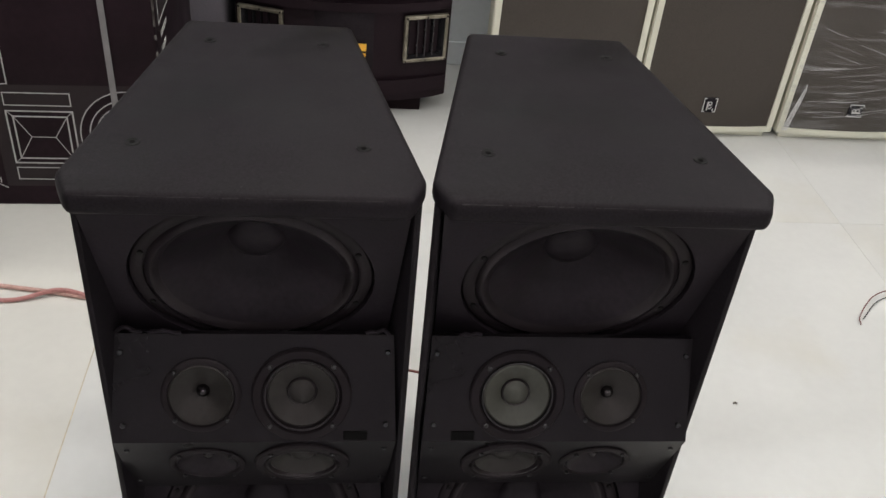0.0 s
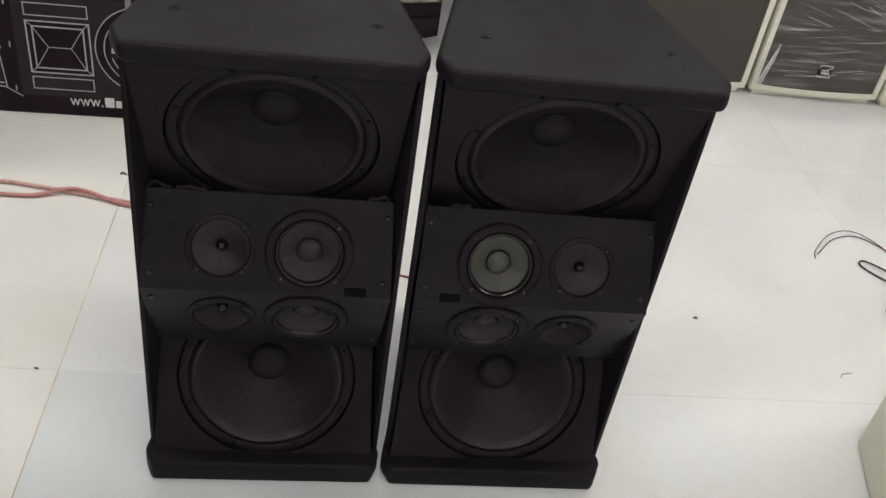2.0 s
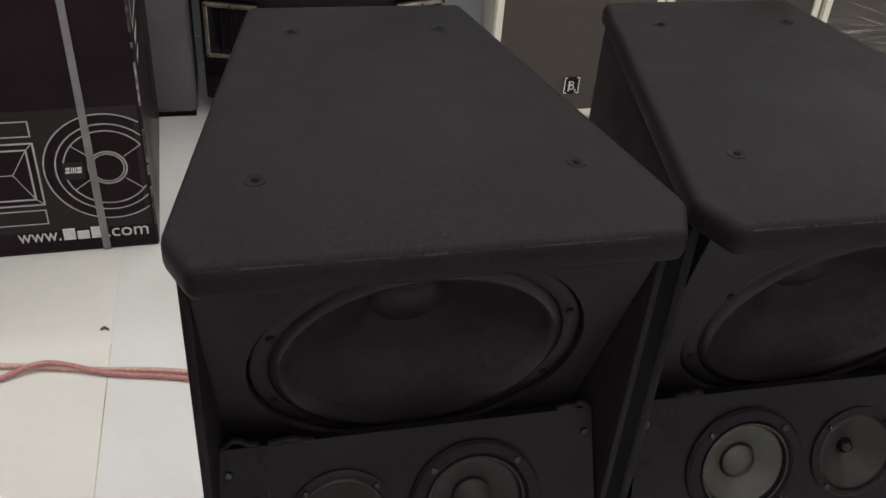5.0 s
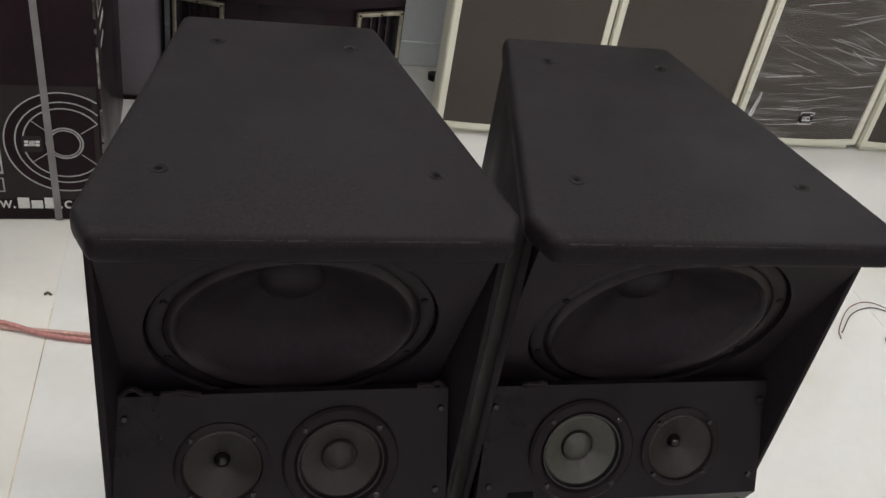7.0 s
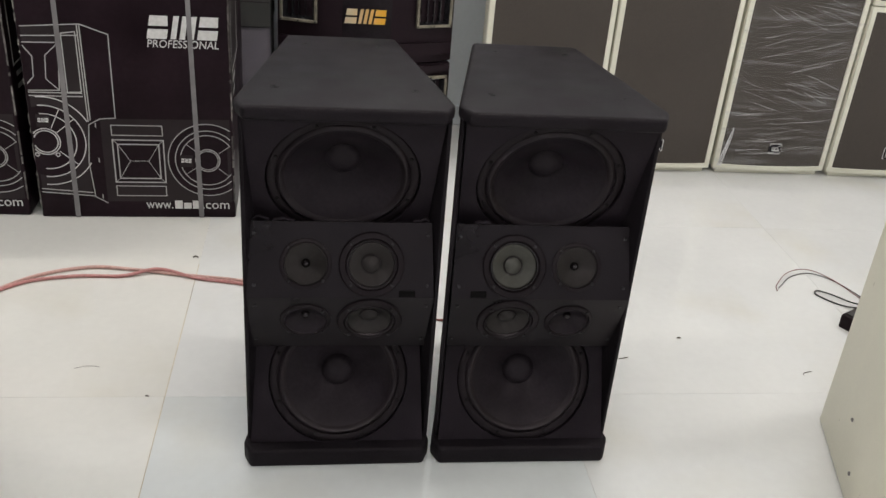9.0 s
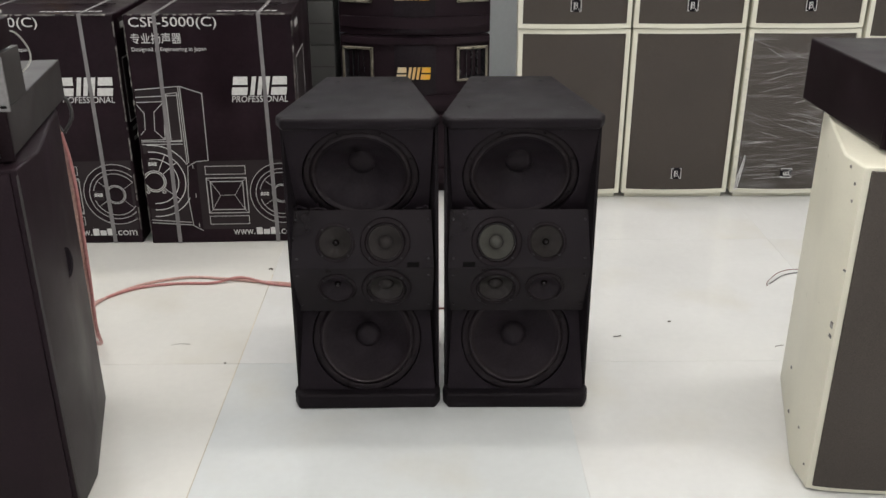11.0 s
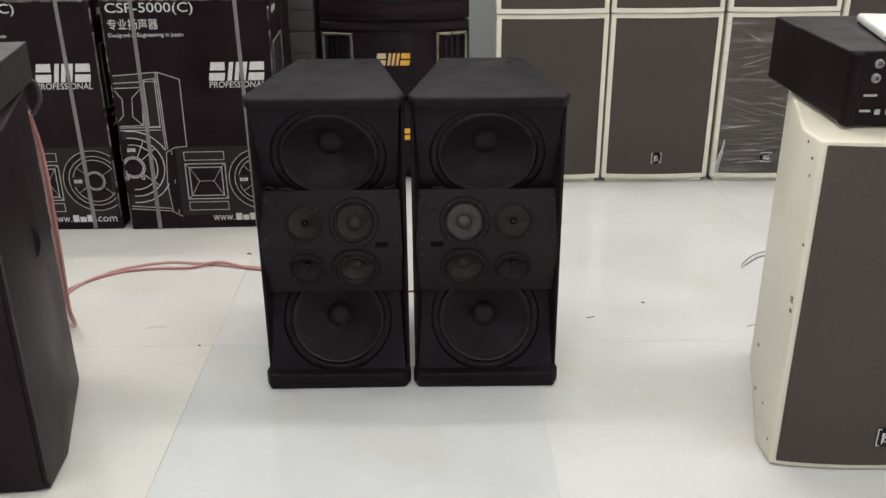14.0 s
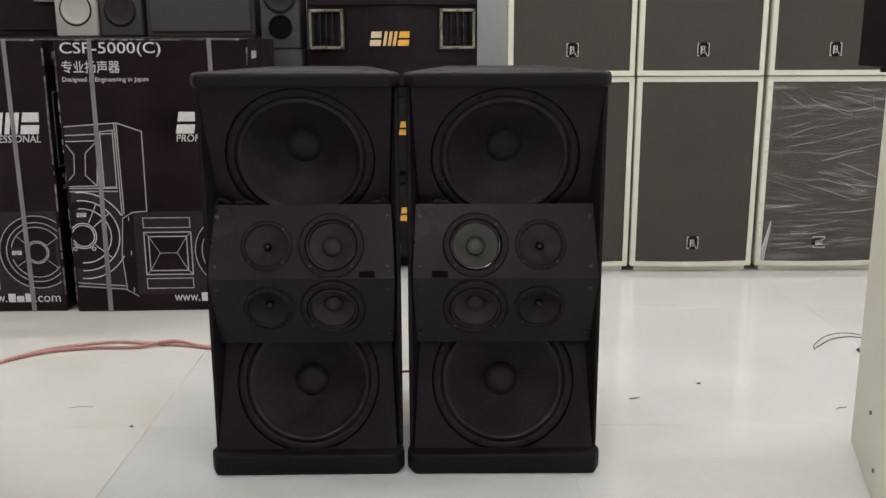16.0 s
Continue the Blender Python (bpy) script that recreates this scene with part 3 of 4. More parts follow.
def wall_speaker(at, label, mark_turn=0, drop=0.022, h=None):
    """A white cabinet with a bowed dark grille in a white rim."""
    sp = thing("wall_loudspeaker", at, label, "loudspeaker", "stacked white loudspeakers")
    bow, rim = 0.016, 0.021
    h = h or W_H
    n = 12
    f = W_W / 2
    front = [(-f + W_W * i / n, -bow * (1 - (2 * i / n - 1) ** 2)) for i in range(n + 1)]
    part("shell", prism(front + [(f - 0.004, 0.10), (f - 0.085, W_D), (-f + 0.085, W_D), (-f + 0.004, 0.10)], 0, h, 0.006, 2, None, None, True), M_CREAM, sp, smooth=True)
    bm = grille_sheet(W_W - 2 * rim, h - 2 * rim, -0.004, bow)
    bm.transform(Matrix.Translation((0, 0, rim)))
    part("grille", bm, M_GRILLE, sp, "dark grey cloth-covered steel grille", True)
    # raised rim round the grille
    bm = bmesh.new()
    for z0 in (0.002, h - rim):
        pts = [(-f + 0.002 + (W_W - 0.004) * i / n, -bow * (1 - (2 * i / n - 1) ** 2) - 0.008) for i in range(n + 1)]
        prism(pts + [(x, y + 0.012) for x, y in pts[::-1]], z0, z0 + rim - 0.002, bm=bm)
    for s in (-1, 1):
        box(min(s * (f - rim), s * (f - 0.002)), max(s * (f - rim), s * (f - 0.002)), -0.010, 0.004, rim, h - rim, bm=bm)
    part("rim", bm, M_CREAM, sp)
    trademark(sp, 0.0, -bow - 0.0045, 0.100, mark_turn)
    if drop:
        for x in (-0.18, 0.18):
            for y in (0.10, W_D - 0.05):
                part("foot", lathe([(0, -drop), (0.018, -drop), (0.02, 0.0), (0, 0.0)], 14, Matrix.Translation((x, y, 0))), M_RUBBER, sp)
        if drop > 0.01:
            # cream strip added to lighten the gap under the cabinet
            part("added_base_strip", box(-0.225, 0.225, 0.006, 0.05, -drop + 0.001, 0.001), M_CREAM, sp)
    return sp


COLS = (0.720, 1.220, 1.727, 2.228)
wall_speaker(pose(COLS[3], 2.640, 0.0222), "white loudspeaker with a bowed dark grille, standing on the floor", 0, 0.022, 0.700)
wall_speaker(pose(COLS[3], 2.640, 0.7239), "white loudspeaker with a bowed dark grille, stacked on another", 0, 0.0015)
for k, x in enumerate(COLS[:3]):
    wall_speaker(pose(x, 2.650, 0.0222), "white loudspeaker with a dark grille, wrapped in clear film" if k == 2 else "white loudspeaker with a bowed dark grille, standing on the floor", -90 if k == 2 else 0)
for k, x in enumerate(COLS[:3]):
    wall_speaker(pose(x - 0.004, 2.640, 0.7799), "white loudspeaker with a bowed dark grille, stacked on another", 0, 0.0015)


# ---- curved karaoke speakers ----
def karaoke(at, badge, w=0.667, h=0.338, d=0.36):
    sp = thing("curved_loudspeaker", at, "black bow-fronted loudspeaker with two silver-framed horns and a foil badge", "loudspeaker", "stacked bow-fronted loudspeakers")
    n, bow = 16, 0.075
    def arcpts(inset, dy):
        return [(-w / 2 + inset + (w - 2 * inset) * i / n, -bow * (1 - (2 * i / n - 1) ** 2) + dy) for i in range(n + 1)]
    part("shell", prism(arcpts(0.0, 0.02) + [(w / 2 - 0.09, d), (-w / 2 + 0.09, d)], 0.0, h, 0.008, 2, None, None, True), M_SPKBLACK, sp, smooth=True)
    part("top_lip", prism(arcpts(0.004, -0.002) + [(x, y + 0.04) for x, y in arcpts(0.004, 0)[::-1]], h - 0.032, h - 0.004, 0.006, 2, None, None, True), M_SPKBLACK, sp, smooth=True)
    part("grille", prism(arcpts(0.155, 0.006) + [(x, y + 0.03) for x, y in arcpts(0.155, 0)[::-1]], 0.012, h - 0.036, 0.003, 1, None, None, True), M_CONE, sp, "black cloth front grille", True)
    part("low_lip", prism(arcpts(0.006, 0.004) + [(x, y + 0.04) for x, y in arcpts(0.006, 0)[::-1]], 0.03, 0.078, 0.006, 2, None, None, True), M_SPKBLACK, sp, smooth=True)
    for s in (-1, 1):
        ang = s * 17
        m = Matrix.Translation((s * 0.255, -0.029, 0.215)) @ Matrix.Rotation(radians(ang), 4, "Z")
        hw, hh, fr = 0.072, 0.076, 0.011
        bm = bmesh.new()
        for a in (box(-hw, hw, -0.006, 0.01, -hh, -hh + fr, 0.002, 1, m), box(-hw, hw, -0.006, 0.01, hh - fr, hh, 0.002, 1, m), box(-hw, -hw + fr, -0.0055, 0.01, -hh + fr, hh - fr, 0.002, 1, m), box(hw - fr, hw, -0.0055, 0.01, -hh + fr, hh - fr, 0.002, 1, m)):
            joined(bm, a)
        horn = part("horn", bm, M_HORNFRAME, sp, "worn silver horn frame")
        bm = bmesh.new()
        a = [bm.verts.new(m @ Vector(v)) for v in ((-hw + fr, -0.002, -hh + fr), (hw - fr, -0.002, -hh + fr), (hw - fr, -0.002, hh - fr), (-hw + fr, -0.002, hh - fr))]
        c = [bm.verts.new(m @ Vector(v)) for v in ((-0.014, 0.07, -0.03), (0.014, 0.07, -0.03), (0.014, 0.07, 0.03), (-0.014, 0.07, 0.03))]
        for i in range(4):
            bm.faces.new((a[i], a[(i + 1) % 4], c[(i + 1) % 4], c[i]))
        bm.faces.new(c)
        part("throat", bm, M_HORN, horn)
        for vx in (-0.026, 0.0, 0.026):
            part("vane", prism([(vx - 0.002, 0.004), (vx + 0.002, 0.004), (vx * 0.5 + 0.001, 0.05), (vx * 0.5 - 0.001, 0.05)], -hh + fr + 0.002, hh - fr - 0.002, 0, 1, m), M_HORN, horn)
        for sx in (-1, 0, 1):
            for sz in (-1, 1):
                part("screw", lathe([(0.003, 0), (0.003, 0.002), (0, 0.002)], 8, m @ Matrix.Translation((sx * (hw - 0.006), -0.006, sz * (hh - 0.0055))) @ FRONT), M_BLACKSCREW, horn)
    for k, bm in enumerate(badge_pieces(0.158, 0.054, 0, -0.079, 0, 0.003)):
        b = part("badge_block", bm, badge, sp, "" if k else "slanted foil badge block")
        b.matrix_basis = pose(-0.006, -bow + 0.0042, 0.152)
    return sp


for k in range(4):
    karaoke(pose(0.024, 2.735, 0.058 + 0.3435 * k), M_LIME if k == 3 else M_GOLD)
tagged(part("plinth", box(-0.24, 0.28, 2.75, 3.05, 0.0, 0.0575, 0.003), M_AMPDARK), "low black wooden plinth under the stacked loudspeakers", "plinth")


# ---- printed cartons ----
BOX_W, BOX_H, BOX_D = 0.629, 0.925, 0.625


def carton(at, label):
    c = thing("shipping_carton", at, label, "carton", "black loudspeaker cartons")
    bm = box(0, BOX_W, 0, BOX_D, 0, BOX_H, 0.006, 2)
    body = part("carton_body", bm, M_CARTON, c)
    y = -0.0008
    # grey printed area behind the lying cabinet
    part("printed_band", patch([(0.2, 0.06), (BOX_W - 0.01, 0.06), (BOX_W - 0.01, 0.355), (0.2, 0.350)], y), M_CARTON_GREY, body)
    part("printed_front", patch([(0.012, 0.09), (0.17, 0.085), (0.183, 0.645), (0.012, 0.64)], y), M_CARTON_GREY, body)
    y = -0.0016
    dark = bmesh.new()
    patch([(0.012, 0.438), (0.104, 0.438), (0.118, 0.596), (0.012, 0.594)], y, dark)
    patch([(0.251, 0.276), (0.403, 0.276), (0.403, 0.134), (0.251, 0.134)], y, dark)
    patch([(0.18, 0.33), (0.215, 0.35), (0.214, 0.055), (0.168, 0.085)], y, dark)
    patch([p for p in arc(0.545, 0.212, 0.127, 0, 360, 48)[:-1] if p[0] < BOX_W - 0.008], y, dark)
    patch([p for p in arc(0.043, 0.270, 0.118, -110, 110, 30)], y, dark)
    part("printed_shadow", dark, M_CARTON, body)
    y = -0.0024
    lim = (0.008, BOX_W - 0.008)
    W = 0.0034

    def printed(pts, width, close=False):
        part("printed_line", stroke(pts, width, y, None, close), M_LINE, body)

    # standing cabinet
    for pts in ([(0.012, 0.641), (0.183, 0.653), (0.265, 0.624), (0.263, 0.354)], [(0.183, 0.653), (0.186, 0.346)], [(0.176, 0.652), (0.179, 0.34)], [(0.012, 0.612), (0.176, 0.618)],
                [(0.012, 0.434), (0.17, 0.434)], [(0.012, 0.423), (0.17, 0.423)], [(0.012, 0.105), (0.17, 0.092)], [(0.012, 0.093), (0.175, 0.08)]):
        printed(pts, W)
    printed([(0.127, 0.623), (0.169, 0.629), (0.169, 0.438), (0.127, 0.436)], W, True)
    printed([(0.012, 0.592), (0.117, 0.594), (0.104, 0.442), (0.012, 0.440)], W)
    printed([(0.117, 0.594), (0.074, 0.553), (0.068, 0.478), (0.104, 0.442)], 0.003)
    printed([(0.012, 0.582), (0.036, 0.548), (0.032, 0.484), (0.012, 0.462)], 0.003)
    cn = bmesh.new()
    for r in (0.150, 0.122, 0.094):
        for run in clip_right(arc(0.043, 0.270, r, -95, 95, 60), (0.012, 0.175)):
            stroke(run, W, y, cn)
    for r in (0.044, 0.037):
        for run in clip_right(arc(0.043, 0.270, r, 0, 360, 48), lim):
            stroke(run, W, y, cn)
    for a in (-40, 40, 65):
        stroke([(0.043 + 0.05 * math.cos(radians(a)), 0.27 + 0.05 * math.sin(radians(a))), (0.043 + 0.118 * math.cos(radians(a)), 0.27 + 0.118 * math.sin(radians(a)))], 0.0028, y, cn)
    for px, pz in ((0.012, 0.225), (0.075, 0.225)):
        stroke(arc(px, pz, 0.006, 0, 360, 10), 0.003, y, cn)
    part("cone_drawing", cn, M_PRINT, body)
    lc = bmesh.new()
    stroke([(0.180, 0.330), (0.215, 0.350), (0.263, 0.354)], 0.003, y, lc)
    stroke([(0.180, 0.330), (0.168, 0.2), (0.177, 0.077), (0.214, 0.055)], 0.003, y, lc)
    for pz in (0.335, 0.215, 0.085):
        stroke([(0.2, pz), (0.2, pz - 0.014)], 0.003, y, lc)
    stroke([(0.247, 0.330), (0.405, 0.330), (0.405, 0.296), (0.247, 0.296)], 0.003, y, lc, True)
    stroke([(0.247, 0.280), (0.406, 0.280), (0.406, 0.131), (0.247, 0.131)], 0.004, y, lc, True)
    stroke([(0.262, 0.265), (0.391, 0.265), (0.391, 0.145), (0.262, 0.145)], 0.004, y, lc, True)
    stroke([(0.247, 0.117), (0.405, 0.117), (0.405, 0.082), (0.247, 0.082)], 0.003, y, lc, True)
    stroke([(0.298, 0.207), (0.356, 0.207)], 0.002, y, lc)
    for q, e in (((0.262, 0.265), (0.298, 0.207)), ((0.262, 0.145), (0.298, 0.207)), ((0.391, 0.265), (0.356, 0.207)), ((0.391, 0.145), (0.356, 0.207)), ((0.247, 0.280), (0.262, 0.265)), ((0.406, 0.280), (0.391, 0.265)), ((0.247, 0.131), (0.262, 0.145)), ((0.406, 0.131), (0.391, 0.145))):
        stroke([q, e], 0.002, y, lc)
    for r, ww in ((0.127, 0.003), (0.104, 0.003), (0.088, 0.003), (0.0385, 0.004), (0.033, 0.003)):
        for run in clip_right(arc(0.545, 0.212, r, 0, 360, 72), lim):
            stroke(run, ww, y, lc)
    for a in (35, 140, 215, -40):
        for run in clip_right([(0.545 + q * math.cos(radians(a)), 0.212 + q * math.sin(radians(a))) for q in (0.045, 0.06, 0.088)], lim):
            stroke(run, 0.002, y, lc)
    part("cabinet_drawing", lc, M_LINE, body)
    # small name plates inside the drawings
    for x0, z0 in ((0.455, 0.188), (0.022, 0.320)):
        pl = part("plate_print", patch([(x0, z0), (x0 + 0.042, z0), (x0 + 0.042, z0 + 0.042), (x0, z0 + 0.042)], y - 0.0006), M_CARTON_GREY, body)
        part("plate_mark", badge_blocks(0.034, 0.014, y - 0.001, x0 + 0.004, z0 + 0.016, 0.0004), M_PRINT, pl)
    # lettering
    lettering("model_lettering", "CSP-5000(C)", 0.326, 0.047, (0.021, y, 0.868), M_PRINT, body)
    lettering("chinese_lettering", "\u4e13\u4e1a\u626c\u58f0\u5668", 0.188, 0.040, (0.022, y, 0.816), M_PRINT, body)
    lettering("small_lettering", "Designed & Engineering in Japan", 0.279, 0.019, (0.021, y, 0.784), M_PRINT, body)
    for bm in badge_pieces(0.222, 0.072, y, 0.379, 0.616, 0.0006):
        part("brand_block", bm, M_PRINT, body)
    lettering("professional_lettering", "PROFESSIONAL", 0.216, 0.0245, (0.379, y, 0.5885), M_PRINT, body, shear=0.15)
    lettering("web_lettering", "www.", 0.087, 0.022, (0.337, y, 0.035), M_PRINT, body)
    for k in range(3):
        x0, z1 = 0.43 + 0.029 * k, 0.057 + 0.008 * (k != 1)
        part("web_bar", patch([(x0, 0.035), (x0 + 0.025, 0.035), (x0 + 0.025, z1), (x0, z1)], y), M_PRINT, body)
    lettering("web_ending", ".com", 0.088, 0.022, (0.521, y, 0.035), M_PRINT, body)
    # print on the lid and the side
    bm = bmesh.new()
    for k in range(9):
        box(0.34 + 0.026 * k, 0.36 + 0.026 * k, 0.055, 0.075, BOX_H, BOX_H + 0.0008, bm=bm)
    part("lid_print", bm, M_LINE, body)
    part("lid_tape", box(0.004, BOX_W - 0.004, BOX_D / 2 - 0.03, BOX_D / 2 + 0.03, BOX_H, BOX_H + 0.0007), M_CARTON_GREY, body)
    bm = bmesh.new()
    box(BOX_W, BOX_W + 0.0008, 0.05, 0.3, 0.5, 0.75, bm=bm)
    box(BOX_W, BOX_W + 0.0008, 0.05, 0.2, 0.84, 0.9, bm=bm)
    part("side_print", bm, M_CARTON_GREY, body)
    bm = bmesh.new()
    for z0, z1, d0, d1 in ((0.5, 0.505, 0.04, 0.31), (0.75, 0.755, 0.04, 0.31), (0.505, 0.75, 0.04, 0.045), (0.505, 0.75, 0.305, 0.31), (0.86, 0.885, 0.07, 0.17), (0.46, 0.475, 0.06, 0.16), (0.42, 0.435, 0.06, 0.13)):
        box(BOX_W + 0.0009, BOX_W + 0.0016, d0, d1, z0, z1, bm=bm)
    part("side_lines", bm, M_LINE, body)
    # worn edges
    rnd = random.Random(7)
    ed = bmesh.new()
    for k in range(84):
        t0 = rnd.random()
        ln_ = rnd.uniform(0.005, 0.045)
        kind = k % 3
        hw = rnd.uniform(0.0008, 0.0026)
        if kind == 0:
            x0 = 0.004 + t0 * (BOX_W - 0.06)
            box(x0, x0 + ln_, -0.0006, 0.004, BOX_H - 0.003 - hw, BOX_H + 0.0004, bm=ed)
        elif kind == 1:
            z0 = 0.02 + t0 * (BOX_H - 0.08)
            box(BOX_W - 0.003 - hw, BOX_W + 0.0005, -0.0006, 0.003, z0, z0 + ln_ * 1.8, bm=ed)
        else:
            z0 = 0.02 + t0 * (BOX_H - 0.08)
            box(-0.0005, 0.002 + hw, -0.0006, 0.003, z0, z0 + ln_, bm=ed)
    tagged(part("worn_edge", ed, M_EDGE, body, "scuffed pale carton edges"), kind="stuff")
    # straps go right round
    for xs, xe in ((0.118, 0.114), (0.505, 0.515)):
        bm = bmesh.new()
        q = [(xs - 0.007, BOX_H + 0.002), (xs + 0.007, BOX_H + 0.002), (xe + 0.009, 0.002), (xe - 0.007, 0.002)]
        a = [bm.verts.new((x, -0.0042, z)) for x, z in q]
        rear = [bm.verts.new((x, -0.0032, z)) for x, z in q]
        bm.faces.new(a)
        bm.faces.new(rear[::-1])
        for i in range(4):
            bm.faces.new((a[i], a[(i + 1) % 4], rear[(i + 1) % 4], rear[i]))
        box(xs - 0.007, xs + 0.007, -0.0041, BOX_D + 0.003, BOX_H + 0.001, BOX_H + 0.0022, bm=bm)
        box(xe - 0.007, xe + 0.007, BOX_D + 0.002, BOX_D + 0.0032, 0.002, BOX_H + 0.002, bm=bm)
        part("strap", bm, M_STRAP, body, "grey plastic packing strap")
    return c


carton_b = carton(pose(-1.054, 2.112, 0, 0, 0, 1.9), "black printed loudspeaker carton with grey packing straps")
copy_thing(carton_b, pose(-1.722, 2.112, 0, 0, 0, 0.9))


# ---- foreground speakers with gear on top ----
def front_speaker(at, mirror, shell, label, height, grille_mat, bend, rear, bow, name="floor_loudspeaker"):
    """A large cabinet with a bowed front, whose side runs back from a short cheek; mirror +1 shows its cheek towards -x."""
    sp = thing(name, at, label, "loudspeaker")
    w, n = 0.52, 14
    k = mirror

    def front(inset, dy):
        return [(inset + (w - 2 * inset) * i / n, dy - bow * (1 - (2 * (inset + (w - 2 * inset) * i / n) / w - 1) ** 2)) for i in range(n + 1)]
    pts = front(0, 0) + [(w - bend[0], bend[1]), (w - rear[0], rear[1]), (w - rear[0] - 0.055, rear[1] + 0.06), (rear[0] + 0.055, rear[1] + 0.06), rear, bend]
    pts = [(k * x, y) for x, y in pts]
    part("shell", prism(pts if k > 0 else pts[::-1], 0.006, height, 0.007, 3, None, None, True), shell, sp, smooth=True)
    pts = front(0.014, -0.006) + front(0.014, 0.004)[::-1]
    pts = [(k * x, y) for x, y in pts]
    part("grille", prism(pts if k > 0 else pts[::-1], 0.020, height - 0.008, 0.002, 2, None, None, True), grille_mat, sp, "dark cloth-covered front grille", True)
    for x in (0.08, w - 0.08):
        for y in (0.06, 0.46):
            part("foot", lathe([(0, 0), (0.016, 0), (0.018, 0.008), (0, 0.008)], 12, Matrix.Translation((k * x * (1 if y < 0.2 else 0.7) + (0 if y < 0.2 else k * 0.08), y, 0))), M_RUBBER, sp)
    return sp


white_front = front_speaker(pose(1.034, 0.486, 0), 1, M_CREAM_WORN, "large worn white loudspeaker with a dark grille under an amplifier", 0.848, M_GRILLE, (-0.004, 0.10), (0.118, 0.52), 0.026)
black_front = front_speaker(pose(-0.745, 0.418, 0), -1, M_SPKBLACK, "large black loudspeaker with a stack of audio gear on it", 0.873, M_SPKBLACK, (0.008, 0.138), (0.107, 0.50), 0.02)
part("worn_corner", box(-0.0026, 0.0026, -0.0005, 0.0004, 0.03, 0.86, 0, 1, Matrix.Translation((-0.0008, -0.0012, 0)) @ Matrix.Rotation(radians(45), 4, "Z")), M_AMPGREY, black_front, "rubbed pale front corner")
trademark(white_front, 0.262, -0.0325, 0.105)


# cheek details of the two large cabinets
part("handle_recess", lathe([(0.0, -0.003), (0.035, -0.003), (0.042, 0.0012), (0.047, 0.0006)], 28, Matrix.Translation((-0.0345, 0.235, 0.56)) @ Matrix.Rotation(radians(-15.3), 4, "Z") @ Matrix.Rotation(radians(90), 4, "Y") @ Matrix.Diagonal((0.85, 0.5, 1, 1))), M_BAFFLE, black_front, "dark oval hand hole")
part("cheek_groove", box(-0.0068, -0.005, 0.053, 0.056, 0.02, 0.85), M_BAFFLE, black_front)
for y, z in ((0.028, 0.06), (0.03, 0.76), (0.085, 0.13), (0.03, 0.80), (0.06, 0.83)):
    part("cheek_screw", lathe([(0.0038, 0), (0.0038, 0.0012), (0, 0.0012)], 10, Matrix.Translation((-0.04 * y, y, z)) @ Matrix.Rotation(radians(-90), 4, "Y")), M_EDGE, white_front)
for y, z in ((0.25, 0.07), (0.33, 0.16)):
    x = -0.004 + 0.122 * (y - 0.10) / 0.42
    part("cheek_screw", lathe([(0.005, -0.001), (0.005, 0.0022), (0, 0.0022)], 10, Matrix.Translation((x, y, z)) @ Matrix.Rotation(radians(-90), 4, "Y")), M_EDGE, white_front)
for y0, y1, z0, z1 in ((0.010, 0.022, 0.425, 0.434), (0.012, 0.024, 0.45, 0.466), (0.0, 0.010, 0.60, 0.605)):
    part("chip", box(-0.0026, 0.004, y0, y1, z0, z1, 0.001, 1), M_EDGE, white_front, "chipped paint on the edge")


# ---- audio gear ----
def knob(parent, x, y, z, r, mat, depth=0.014):
    k = part("knob", lathe([(r, 0), (r * 0.92, depth), (r * 0.75, depth + 0.001), (0, depth + 0.001)], 16, Matrix.Translation((x, y, z)) @ FRONT), mat, parent, smooth=True)
    part("pointer", box(x - 0.0009, x + 0.0009, y - depth - 0.002, y - depth - 0.0008, z, z + r * 0.9), M_PRINT, k)
    return k


def bars(parent, x, y, z, widths, h, gap=0.003, mat=None):
    """A line of unreadable print as plain bars."""
    for w in widths:
        part("print_bar", box(x, x + w, y - 0.0012, y - 0.0002, z, z + h), mat or M_PRINT, parent)
        x += w + gap


def power_amp(at):
    a = thing("power_amplifier", at, "black rack power amplifier with a bar handle, on the black loudspeaker", "amplifier")
    part("case", box(-0.462, -0.008, 0.004, 0.55, 0.008, 0.108, 0.003), M_AMPGREY, a)
    face = part("front_panel", box(-0.483, 0.0, -0.012, 0.003, 0.004, 0.110, 0.004), M_AMPDARK, a)
    for x in (-0.03, -0.455):
        part("handle", tube(smooth_line([(x, -0.01, 0.02), (x, -0.04, 0.026), (x, -0.046, 0.057), (x, -0.04, 0.088), (x, -0.01, 0.094)], 6), 0.006), M_AMPDARK, a, smooth=True)
    mark = part("maker_mark", box(-0.161, -0.117, -0.0136, -0.0122, 0.060, 0.076), M_LINE, face)
    part("mark_slot", box(-0.152, -0.126, -0.0142, -0.0137, 0.065, 0.070), M_PANEL, mark)
    bars(face, -0.151, -0.0122, 0.049, (0.012, 0.012), 0.004, 0.002, M_LINE)
    part("power_switch", box(-0.092, -0.074, -0.017, -0.012, 0.045, 0.067, 0.002), M_PANEL, face)
    bars(face, -0.09, -0.0122, 0.032, (0.014,), 0.003, 0.002, M_LINE)
    for x in (-0.44, -0.03):
        for y in (0.04, 0.42):
            part("foot", lathe([(0, 0), (0.012, 0), (0.013, 0.0085), (0, 0.0085)], 12, Matrix.Translation((x, y, 0))), M_RUBBER, a)
    return a


